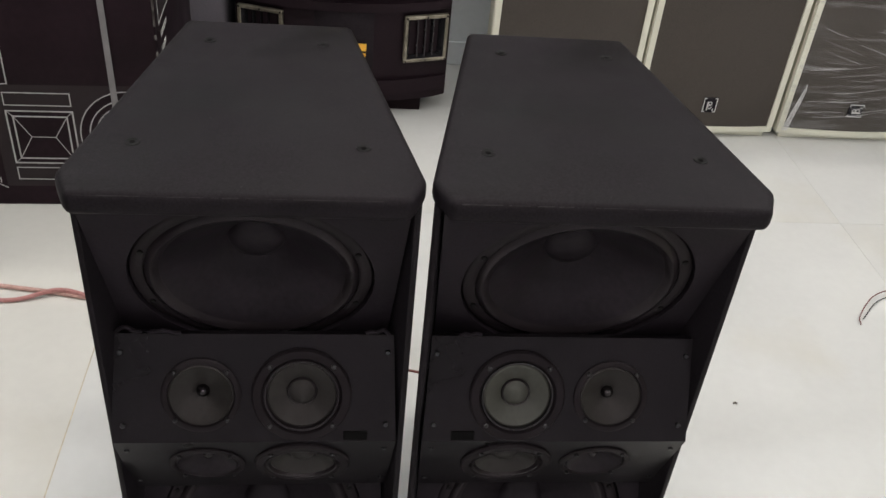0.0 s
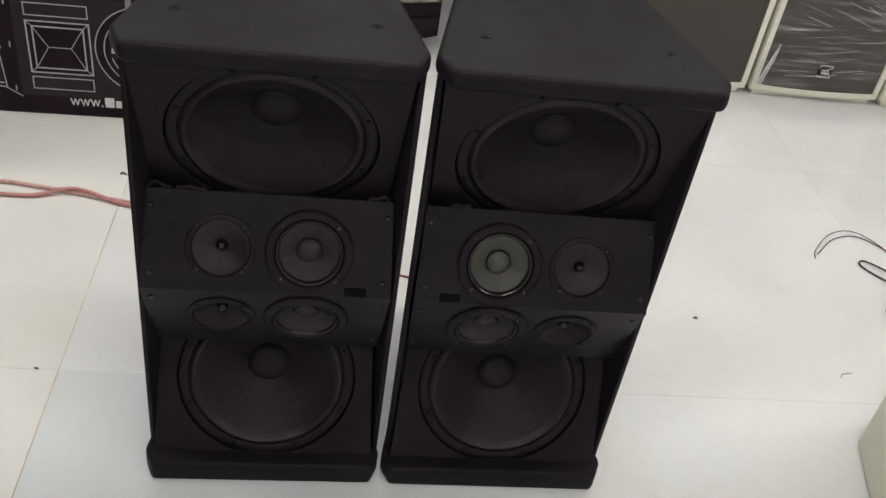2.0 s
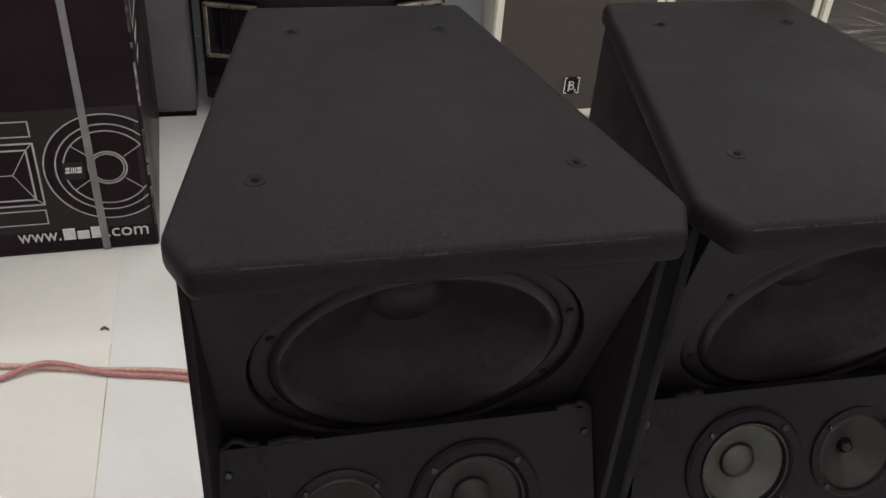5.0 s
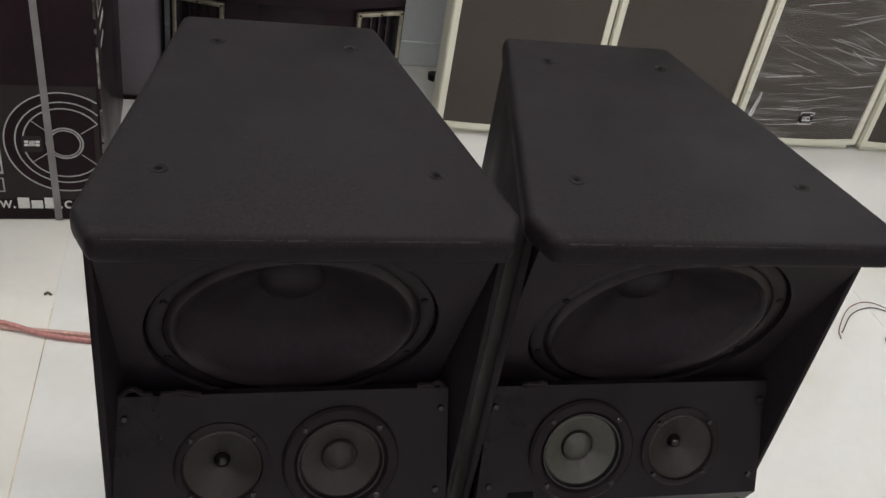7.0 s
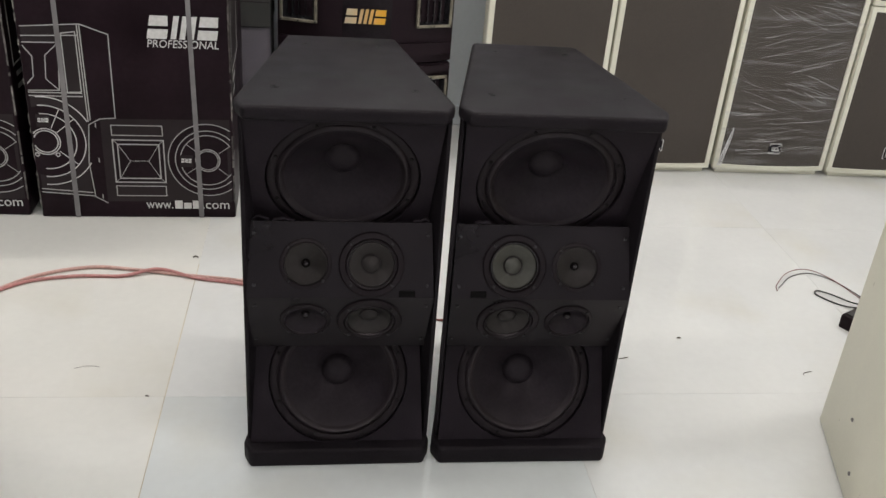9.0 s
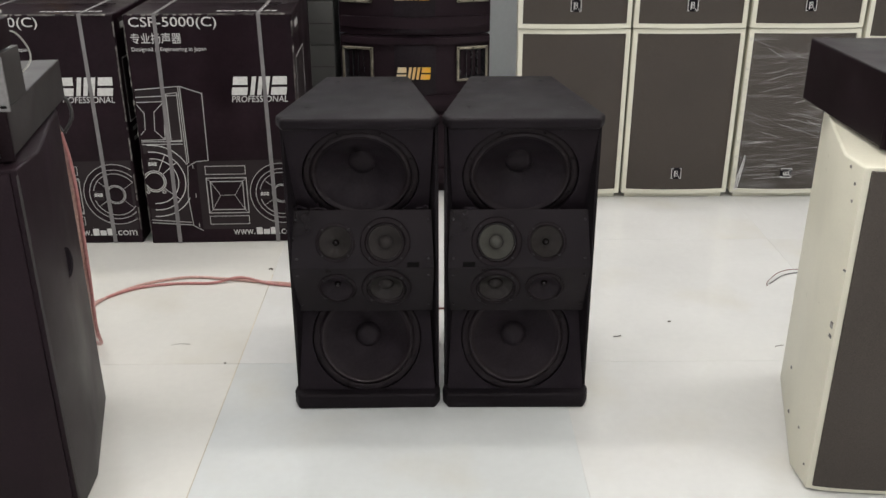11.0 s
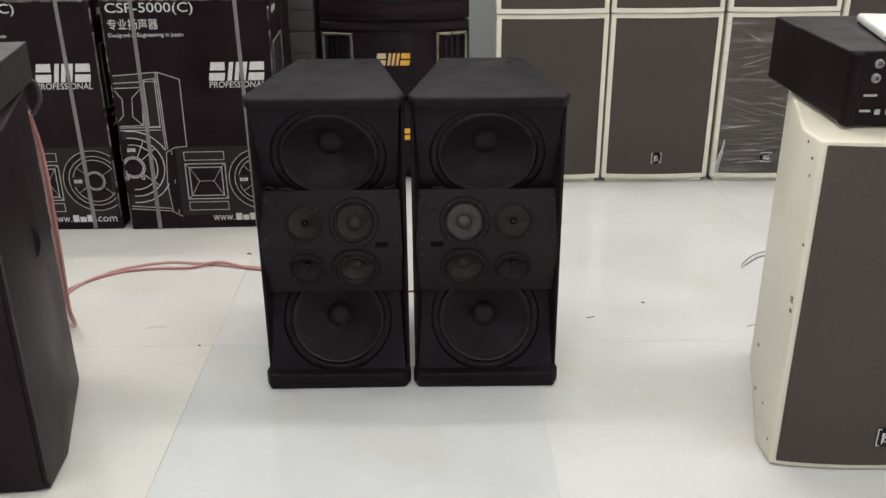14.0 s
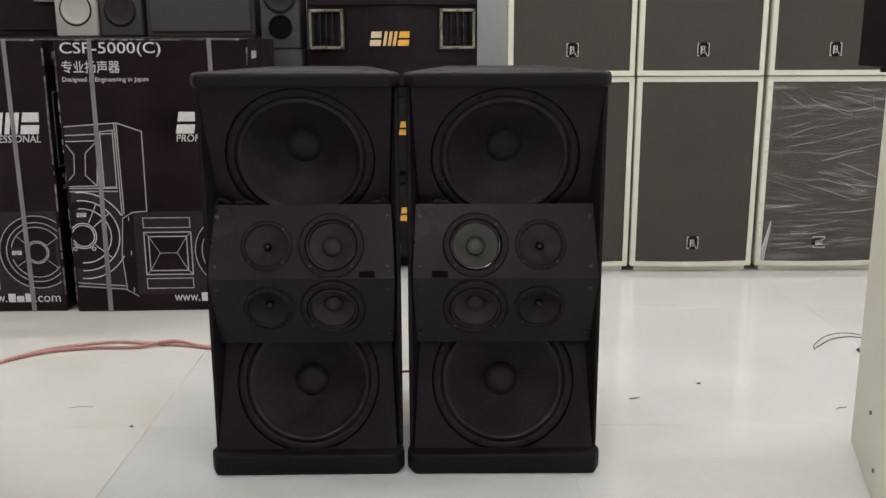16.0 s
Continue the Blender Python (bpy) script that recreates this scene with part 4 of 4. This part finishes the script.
def crossover(at):
    a = thing("rack_crossover", at, "silver-faced rack processor with two rows of blue-lit knobs", "audio processor")
    part("case", box(-0.458, -0.02, 0.004, 0.155, 0.002, 0.108, 0.002), M_AMPGREY, a)
    face = part("front_panel", box(-0.483, 0.0, -0.004, 0.003, 0.0, 0.111, 0.002), M_SILVER, a)
    glass = part("black_field", box(-0.455, -0.026, -0.0065, -0.0042, 0.006, 0.105, 0.002), M_PANEL, face)
    for z, row in ((0.078, 0), (0.032, 1)):
        for k in range(11):
            x = -0.092 - 0.0315 * k
            knob(glass, x, -0.0067, z, 0.0075, M_AMPDARK, 0.012)
            if k:
                part("blue_light", box(x - 0.0085, x + 0.0085, -0.0205, -0.0195, z - 0.0018, z + 0.0018, 0, 1, Matrix.Translation((x, 0, z)) @ Matrix.Rotation(radians(-30), 4, "Y") @ Matrix.Translation((-x, 0, -z))), M_BLUELED, glass)
        bars(glass, -0.42, -0.0067, z + 0.016, (0.03, 0.05, 0.02, 0.06, 0.04, 0.03), 0.0025, 0.012, M_LINE)
        bars(glass, -0.105, -0.0067, z + 0.017, (0.013, 0.008), 0.004, 0.003, M_PRINT)
    part("divider", box(-0.45, -0.07, -0.0073, -0.0067, 0.0545, 0.0555), M_LINE, glass)
    part("red_light", lathe([(0.005, 0), (0.004, 0.003), (0, 0.004)], 10, Matrix.Translation((-0.166, -0.0067, 0.046)) @ FRONT), M_REDLED, glass)
    part("power_light", lathe([(0.0055, 0), (0.004, 0.004), (0, 0.005)], 12, Matrix.Translation((-0.053, -0.0067, 0.056)) @ FRONT), M_BLUEHOT, glass)
    part("power_switch", box(-0.057, -0.046, -0.010, -0.0067, 0.028, 0.045, 0.001), M_AMPDARK, glass)
    bars(glass, -0.056, -0.0067, 0.018, (0.012,), 0.002, 0.002, M_LINE)
    mk = part("maker_mark", box(-0.076, -0.036, -0.0075, -0.0067, 0.078, 0.094, 0, 1), M_LINE, glass)
    part("mark_slash", box(-0.07, -0.04, -0.008, -0.0076, 0.083, 0.087), M_PANEL, mk)
    bars(glass, -0.074, -0.0067, 0.066, (0.036,), 0.004, 0.002, M_LINE)
    for x in (-0.473, -0.012):
        for z in (0.01, 0.098):
            part("rack_slot", box(x - 0.006, x + 0.006, -0.0052, -0.0038, z - 0.003, z + 0.003, 0.001, 1), M_HOLE_DARK, face)
    return a


def small_amp(at):
    a = thing("small_mixer_amplifier", at, "small black mixer amplifier with dim knobs, under a tablet", "amplifier")
    part("case", box(-0.40, 0.0, 0.003, 0.11, 0.0015, 0.062, 0.003), M_AMPDARK, a)
    face = part("front_panel", box(-0.404, 0.002, -0.004, 0.002, 0.001, 0.063, 0.002), M_PANEL, a)
    part("green_strip", box(-0.39, -0.03, -0.0052, -0.0042, 0.004, 0.009), M_GREEN, face)
    for k in range(7):
        knob(face, -0.068 - 0.042 * k, -0.004, 0.034, 0.0085, M_AMPDARK)
    bars(face, -0.036, -0.0042, 0.022, (0.03,), 0.006, 0.002, M_LINE)
    bars(face, -0.036, -0.0042, 0.031, (0.03,), 0.002, 0.002, M_LINE)
    bars(face, -0.39, -0.0042, 0.048, (0.05, 0.04, 0.05), 0.003, 0.02, M_LINE)
    part("corner_mark", box(-0.02, -0.012, -0.005, -0.0042, 0.045, 0.052), M_LINE, face)
    return a


M_GREEN = material("green_print", (0.03, 0.12, 0.05), 0.5, stain=(0.2, 20))
power_amp(pose(-0.762, 0.462, 0.8732, 0, 0, 9.5))
crossover(pose(-0.752, 0.458, 0.9834, 0, 0, 4))
small_amp(pose(-0.772, 0.470, 1.0950, 0, 0, 4))
tablet = thing("tablet", pose(-0.868, 0.535, 1.1582, 0, 0, 3), "pale tablet lying face up on the small amplifier", "tablet")
part("body", box(-0.072, 0.072, -0.066, 0.066, 0.0, 0.009, 0.003), M_TABLET, tablet)
part("screen", box(-0.063, 0.063, -0.056, 0.056, 0.0092, 0.0098), M_SCREEN, tablet)
lead = thing("white_audio_lead", pose(0, 0, 0), "thin white lead hanging behind the rack gear", "cable")
part("strand", tube(smooth_line([(-0.80, 0.585, 1.125), (-0.792, 0.625, 1.115), (-0.782, 0.652, 1.08), (-0.779, 0.65, 1.05), (-0.79, 0.628, 1.03), (-0.80, 0.615, 1.028)]), 0.002), M_LIGHTGREY, lead, smooth=True)


def right_amp(at):
    a = thing("karaoke_amplifier", at, "deep black amplifier with chrome sockets, on the white loudspeaker", "amplifier")
    part("case", box(0.004, 0.43, 0.012, 0.47, 0.012, 0.173, 0.004), M_AMPDARK, a)
    face = part("front_panel", box(0.0, 0.434, -0.006, 0.011, 0.010, 0.176, 0.006), M_AMPDARK, a)
    for x, z in ((0.066, 0.148), (0.064, 0.116), (0.102, 0.148), (0.102, 0.116)):
        j = part("socket", lathe([(0.0105, 0), (0.0105, 0.004), (0.0075, 0.006), (0.005, 0.006), (0.005, 0.001), (0, 0.001)], 18, Matrix.Translation((x, -0.006, z)) @ FRONT), M_SILVER, face, smooth=True)
    part("corner_column", lathe([(0, 0.012), (0.013, 0.012), (0.013, 0.168), (0.009, 0.172), (0, 0.172)], 20, Matrix.Translation((0.018, -0.004, 0))), M_AMPDARK, face, "rounded corner column", True)
    for k in range(5):
        knob(face, 0.16 + 0.055 * k, -0.006, 0.11, 0.016, M_PANEL)
    bars(face, 0.044, -0.0062, 0.075, (0.03,), 0.005, 0.003, M_LINE)
    bars(face, 0.040, -0.0062, 0.040, (0.025,), 0.005, 0.003, M_LINE)
    bars(face, 0.075, -0.0062, 0.034, (0.012, 0.012), 0.012, 0.012, M_LINE)
    for x in (0.05, 0.38):
        for y in (0.06, 0.42):
            part("foot", lathe([(0, 0), (0.018, 0), (0.02, 0.0125), (0, 0.0125)], 14, Matrix.Translation((x, y, 0))), M_RUBBER, a)
    return a


right_amp(pose(1.105, 0.580, 0.8482, 0, 0, 0.5))
flat = thing("flat_box", pose(1.335, 0.800, 1.0214, 0, 0, -11), "flat white plastic box lying on the black amplifier", "box")
part("body", box(-0.085, 0.085, -0.135, 0.145, 0.0, 0.022, 0.007, 3), M_WHITE, flat, smooth=True)
part("lid_seam", box(-0.0858, 0.0858, -0.1358, 0.1458, 0.0098, 0.0108), M_LIGHTGREY, flat)

# ---- leads on the floor ----
twin = thing("speaker_cable", pose(0, 0, 0), "twin pink and red speaker cable lying on the tiles", "cable")
part("strand", tube(smooth_line([(-0.885, 0.985, 0.80), (-0.886, 1.01, 0.70), (-0.890, 1.02, 0.45), (-0.903, 1.03, 0.24), (-0.92, 1.10, 0.13), (-0.98, 1.25, 0.03), (-1.08, 1.42, 0.006), (-1.09, 1.56, 0.006), (-0.98, 1.70, 0.006), (-0.83, 1.765, 0.006), (-0.70, 1.755, 0.006), (-0.55, 1.725, 0.006), (-0.36, 1.690, 0.006), (-0.2, 1.62, 0.006), (-0.10, 1.5, 0.02), (-0.09, 1.40, 0.1), (-0.09, 1.36, 0.2)]), 0.0055), M_COPPER, twin, smooth=True)
part("strand", tube(smooth_line([(-0.880, 0.985, 0.79), (-0.876, 1.01, 0.66), (-0.882, 1.02, 0.40), (-0.892, 1.03, 0.19), (-0.91, 1.09, 0.10), (-1.0, 1.25, 0.02), (-1.10, 1.40, 0.006), (-1.105, 1.54, 0.006), (-1.0, 1.665, 0.006), (-0.86, 1.71, 0.006), (-0.72, 1.715, 0.006), (-0.62, 1.742, 0.0155), (-0.50, 1.705, 0.006), (-0.36, 1.672, 0.006), (-0.2, 1.60, 0.006), (-0.08, 1.5, 0.02), (-0.07, 1.40, 0.1), (-0.07, 1.36, 0.2)]), 0.0055), M_WIRE, twin, smooth=True)
part("loop", tube(smooth_line([(-0.87, 0.985, 0.79), (-0.85, 1.0, 0.83), (-0.865, 1.02, 0.87), (-0.90, 1.03, 0.865), (-0.905, 1.02, 0.82), (-0.88, 1.0, 0.785)]), 0.005), M_BLACKWIRE, twin, smooth=True)
link = thing("link_cable", pose(0, 0, 0), "thin dark link cable between the two tall loudspeakers", "cable")
part("strand", tube(smooth_line([(-0.06, 1.37, 0.2), (-0.03, 1.42, 0.05), (0.03, 1.48, 0.004), (0.13, 1.50, 0.004), (0.22, 1.48, 0.004), (0.3, 1.41, 0.06), (0.32, 1.37, 0.2)]), 0.0035), M_REDWIRE, link, smooth=True)
thin = thing("stripped_wire", pose(0, 0, 0), "thin red and black wire ends curling over the tiles", "cable")
part("strand", tube(smooth_line([(1.336, 1.668, 0.003), (1.348, 1.70, 0.008), (1.42, 1.775, 0.012), (1.50, 1.80, 0.01), (1.56, 1.745, 0.006), (1.60, 1.63, 0.003), (1.62, 1.50, 0.01), (1.60, 1.44, 0.03)]), 0.0014), M_REDWIRE, thin, smooth=True)
part("strand", tube(smooth_line([(1.352, 1.69, 0.003), (1.43, 1.765, 0.003), (1.51, 1.785, 0.003), (1.57, 1.73, 0.003), (1.61, 1.63, 0.003), (1.63, 1.5, 0.012), (1.61, 1.44, 0.03)]), 0.0014), M_BLACKWIRE, thin, smooth=True)
coil = thing("looped_lead", pose(0, 0, 0), "thin dark lead in a loop beside the adapter", "cable")
part("strand", tube(smooth_line([(1.57, 1.52, 0.03), (1.54, 1.56, 0.008), (1.50, 1.59, 0.004), (1.46, 1.645, 0.004), (1.475, 1.67, 0.004), (1.51, 1.64, 0.007), (1.55, 1.585, 0.011), (1.58, 1.53, 0.03)]), 0.0026), M_BLACKWIRE, coil, smooth=True)
adapter = thing("black_adapter_box", pose(1.535, 1.42, 0, 0, 0, 30), "flat black adapter box lying on the tiles", "adapter")
part("case", box(-0.062, 0.11, -0.14, 0.085, 0.0, 0.045, 0.006), M_AMPDARK, adapter)
part("lid", box(-0.05, 0.10, -0.13, 0.075, 0.0452, 0.049, 0.0015), M_AMPGREY, adapter)
part("screw", lathe([(0.007, 0), (0.007, 0.002), (0, 0.002)], 10, Matrix.Translation((-0.0622, -0.03, 0.024)) @ Matrix.Rotation(radians(-90), 4, "Y")), M_LIGHTGREY, adapter)

# ---- crumbs and scraps ----
def scrap(at, pts, r, label):
    t = thing("floor_scrap", at, label, "scrap", "scraps on the floor")
    part("scrap_body", tube(smooth_line(pts, 4), r, 6), M_DEBRIS, t, smooth=True)


scrap(pose(0.712, 1.289, 0.002), [(-0.014, 0, 0), (0.0, 0.003, 0), (0.013, 0.006, 0.001)], 0.0012, "short dark scrap of wire on the tiles")
scrap(pose(0.908, 1.392, 0.0035), [(-0.005, 0, 0), (0.0, 0.002, 0), (0.004, -0.001, 0)], 0.0022, "small dark crumb on the tiles")
scrap(pose(-0.522, 1.843, 0.003), [(-0.008, 0, 0), (-0.002, 0.006, 0), (0.006, -0.002, 0)], 0.0026, "small dark crumb on the tiles")
scrap(pose(1.22, 1.22, 0.002), [(-0.012, -0.01, 0), (-0.005, 0.0, 0), (0.02, 0.006, 0)], 0.0009, "thin pale scrap on the tiles")
scrap(pose(-0.72, 1.255, 0.001), [(-0.03, -0.006, 0), (0.0, 0.004, 0), (0.03, 0.0, 0)], 0.0005, "single dark hair-thin thread on the tiles")
scrap(pose(-0.55, 1.13, 0.002), [(-0.004, 0, 0), (0.0, 0.002, 0), (0.003, -0.001, 0)], 0.002, "tiny dark crumb at a tile joint")

# ---- stretch film round one white cabinet ----
film = thing("stretch_film", pose(COLS[2], 2.620, 0.0222), "clear creased stretch film wrapped over a white loudspeaker", "plastic film")


def film_sheet():
    bm = bmesh.new()
    nx, nz = 60, 90
    w, h = W_W + 0.004, W_H - 0.004
    rows = []
    for j in range(nz + 1):
        row = []
        for i in range(nx + 1):
            x, z = -w / 2 + w * i / nx, h * j / nz
            k = noise.noise(Vector((x * 4, 0, z * 22 - x * 5))) + 0.5 * noise.noise(Vector((x * 9, 3, z * 50 - x * 12)))
            y = -0.016 * (1 - (2 * i / nx - 1) ** 2) + 0.007 + 0.0045 * k
            row.append(bm.verts.new((x, y, z)))
        rows.append(row)
    for a, b in zip(rows, rows[1:]):
        for i in range(nx):
            bm.faces.new((a[i], a[i + 1], b[i + 1], b[i]))
    return bm


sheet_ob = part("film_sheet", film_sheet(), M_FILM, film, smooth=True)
sheet_ob.visible_shadow = False
rnd = random.Random(11)
# thin white tubes stand in for the glints along the creases
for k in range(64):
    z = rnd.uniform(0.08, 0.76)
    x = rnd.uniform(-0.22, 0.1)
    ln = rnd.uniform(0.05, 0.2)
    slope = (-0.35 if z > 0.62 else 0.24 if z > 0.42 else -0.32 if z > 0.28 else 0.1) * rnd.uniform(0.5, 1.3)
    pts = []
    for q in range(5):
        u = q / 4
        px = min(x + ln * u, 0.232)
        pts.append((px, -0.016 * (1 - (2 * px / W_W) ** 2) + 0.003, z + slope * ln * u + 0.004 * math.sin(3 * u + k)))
    part("crease_glint", tube(smooth_line(pts, 3), rnd.uniform(0.00012, 0.0005), 5), M_CREASE_GLINT, film)
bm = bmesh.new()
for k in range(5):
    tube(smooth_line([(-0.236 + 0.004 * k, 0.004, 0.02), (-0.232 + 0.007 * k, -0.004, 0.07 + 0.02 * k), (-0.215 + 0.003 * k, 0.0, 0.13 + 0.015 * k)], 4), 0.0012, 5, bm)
part("bunched_corner", bm, M_CREASE_GLINT, film)


# ---- goods behind ----
def plain_stack(name, dims, mat, label, category, bevel=0.006):
    x0, x1, y0, y1, z0, z1 = dims
    t = thing(name, pose((x0 + x1) / 2, y0, z0), label, category)
    w = (x1 - x0) / 2
    part("body", box(-w, w, 0, y1 - y0, 0, z1 - z0, bevel, 3), mat, t, smooth=True)
    return t


col = plain_stack("carpeted_loudspeaker", (-0.49, -0.338, 2.755, 3.0, 0.012, 0.50), M_GREYFELT, "narrow grey carpet-covered loudspeaker on the floor", "loudspeaker", 0.02)
part("base", box(-0.07, 0.07, 0.01, 0.24, -0.012, 0.001), M_AMPDARK, col)
for z0, z1 in ((0.50, 0.69), (0.69, 0.884)):
    b = plain_stack("plain_carton", (-0.492, -0.335, 2.745, 3.0, z0 + 0.0005, z1), M_GREYCARTON, "dull green-grey closed carton in a stack", "carton")
    part("flap_line", box(-0.074, 0.074, -0.0012, 0.0, (z1 - z0) / 2 - 0.002, (z1 - z0) / 2 + 0.002), M_CARTON_GREY, b)


def shelf_speaker(x0, x1, y, z, h, mat, cone, label, d=0.2, port=True, cone_z=0.2):
    t = plain_stack("bookshelf_loudspeaker", (x0, x1, y, y + d, z, z + h), mat, label, "loudspeaker", 0.01)
    r = min((x1 - x0) / 2 - 0.02, 0.058)
    m = Matrix.Translation((0, 0, cone_z)) @ FRONT
    w = part("driver", lathe([(r, 0.0), (r, 0.004), (r * 0.9, 0.006), (r * 0.8, 0.003), (r * 0.45, 0.0015), (0.0, 0.004)], 32, m), cone, t, smooth=True)
    part("ring", lathe([(r + 0.006, 0), (r + 0.006, 0.003), (r, 0.0045)], 32, m), M_FRAME, w, smooth=True)
    if port:
        p = part("port", lathe([(0.045, 0.0), (0.045, 0.005), (0.04, 0.006), (0.037, 0.001), (0, 0.001)], 28, Matrix.Translation((0, 0, 0.085)) @ FRONT), M_HOLE_DARK, t, "round black bass port", True)
        part("port_rim", lathe([(0.047, 0.0), (0.047, 0.004), (0.0445, 0.0065), (0.0435, 0.004)], 28, Matrix.Translation((0, 0, 0.085)) @ FRONT), M_FRAME, p, smooth=True)
    return t


shelf_speaker(-0.492, -0.337, 2.745, 0.885, 0.34, M_GREYCARTON, M_DARKCONE, "small dark grey loudspeaker with a round bass port")
for x0, x1 in ((-2.1, -1.62), (-1.61, -1.12), (-1.11, -0.52)):
    plain_stack("plain_carton", (x0, x1, 2.79, 3.10, 0.0, 0.935), M_CARTON, "plain black closed carton standing behind the printed ones", "carton")
shelf_speaker(-1.315, -1.148, 2.80, 0.936, 0.3, M_LIGHTGREY, M_LIGHTGREY, "small light grey loudspeaker with a pale cone", 0.09, False, 0.105)
shelf_speaker(-1.138, -0.974, 2.80, 0.936, 0.32, M_GREYCARTON, M_DARKCONE, "small dark grey loudspeaker on top of a carton", 0.2, False, 0.1)
plain_stack("grille_loudspeaker", (-0.960, -0.525, 2.82, 3.08, 0.9355, 1.4), M_GRILLE, "dark grey cloth-fronted loudspeaker on top of a carton", "loudspeaker", 0.008)
part("front_grille", box(-0.2, 0.2, -0.012, -0.0005, 0.018, 0.446, 0.005), M_GREYCARTON, bpy.data.objects["grille_loudspeaker"], "flat dark grey front grille")
karaoke(pose(-1.62, 2.95, 0.9355), M_GOLD, 0.667, 0.338, 0.14)


# ---- floor tiles ----
def floor():
    base = tagged(part("floor", box(ROOM_W - 0.1, ROOM_E + 0.1, ROOM_S - 0.1, ROOM_N + 0.1, -0.06, -0.0007), M_GROUT), "glossy white square floor tiles with thin dirty joints", "floor", kind="structure")
    bm = box(0.0005, 0.9995, 0.0004, 0.9996, -0.0022, 0.0, 0.0003, 1)
    me = bpy.data.meshes.new("floor_tile")
    bm.to_mesh(me)
    bm.free()
    me.materials.append(M_TILE)
    cool = me.copy()
    cool.materials.clear()
    cool.materials.append(M_TILE_COOL)
    warm = me.copy()
    warm.materials.clear()
    warm.materials.append(M_TILE_WARM)
    for i in range(-4, 3):
        for j in range(-5, 2):
            t = new("floor_tile", cool if i == -1 and j in (-1, -2) else warm if i < -1 and j in (-1, 0) else me)
            t.matrix_basis = pose(0.492 + i, 1.130 + j, 0)
            t.parent = base
    for k in range(3):
        part("dirty_joint", box(-0.5091, -0.5069, -1.2 + 1.0 * k, -0.2 + 1.0 * k, -0.0021, 0.0003), M_DIRTYJOINT, base, "yellowed dirt in a tile joint")


floor()
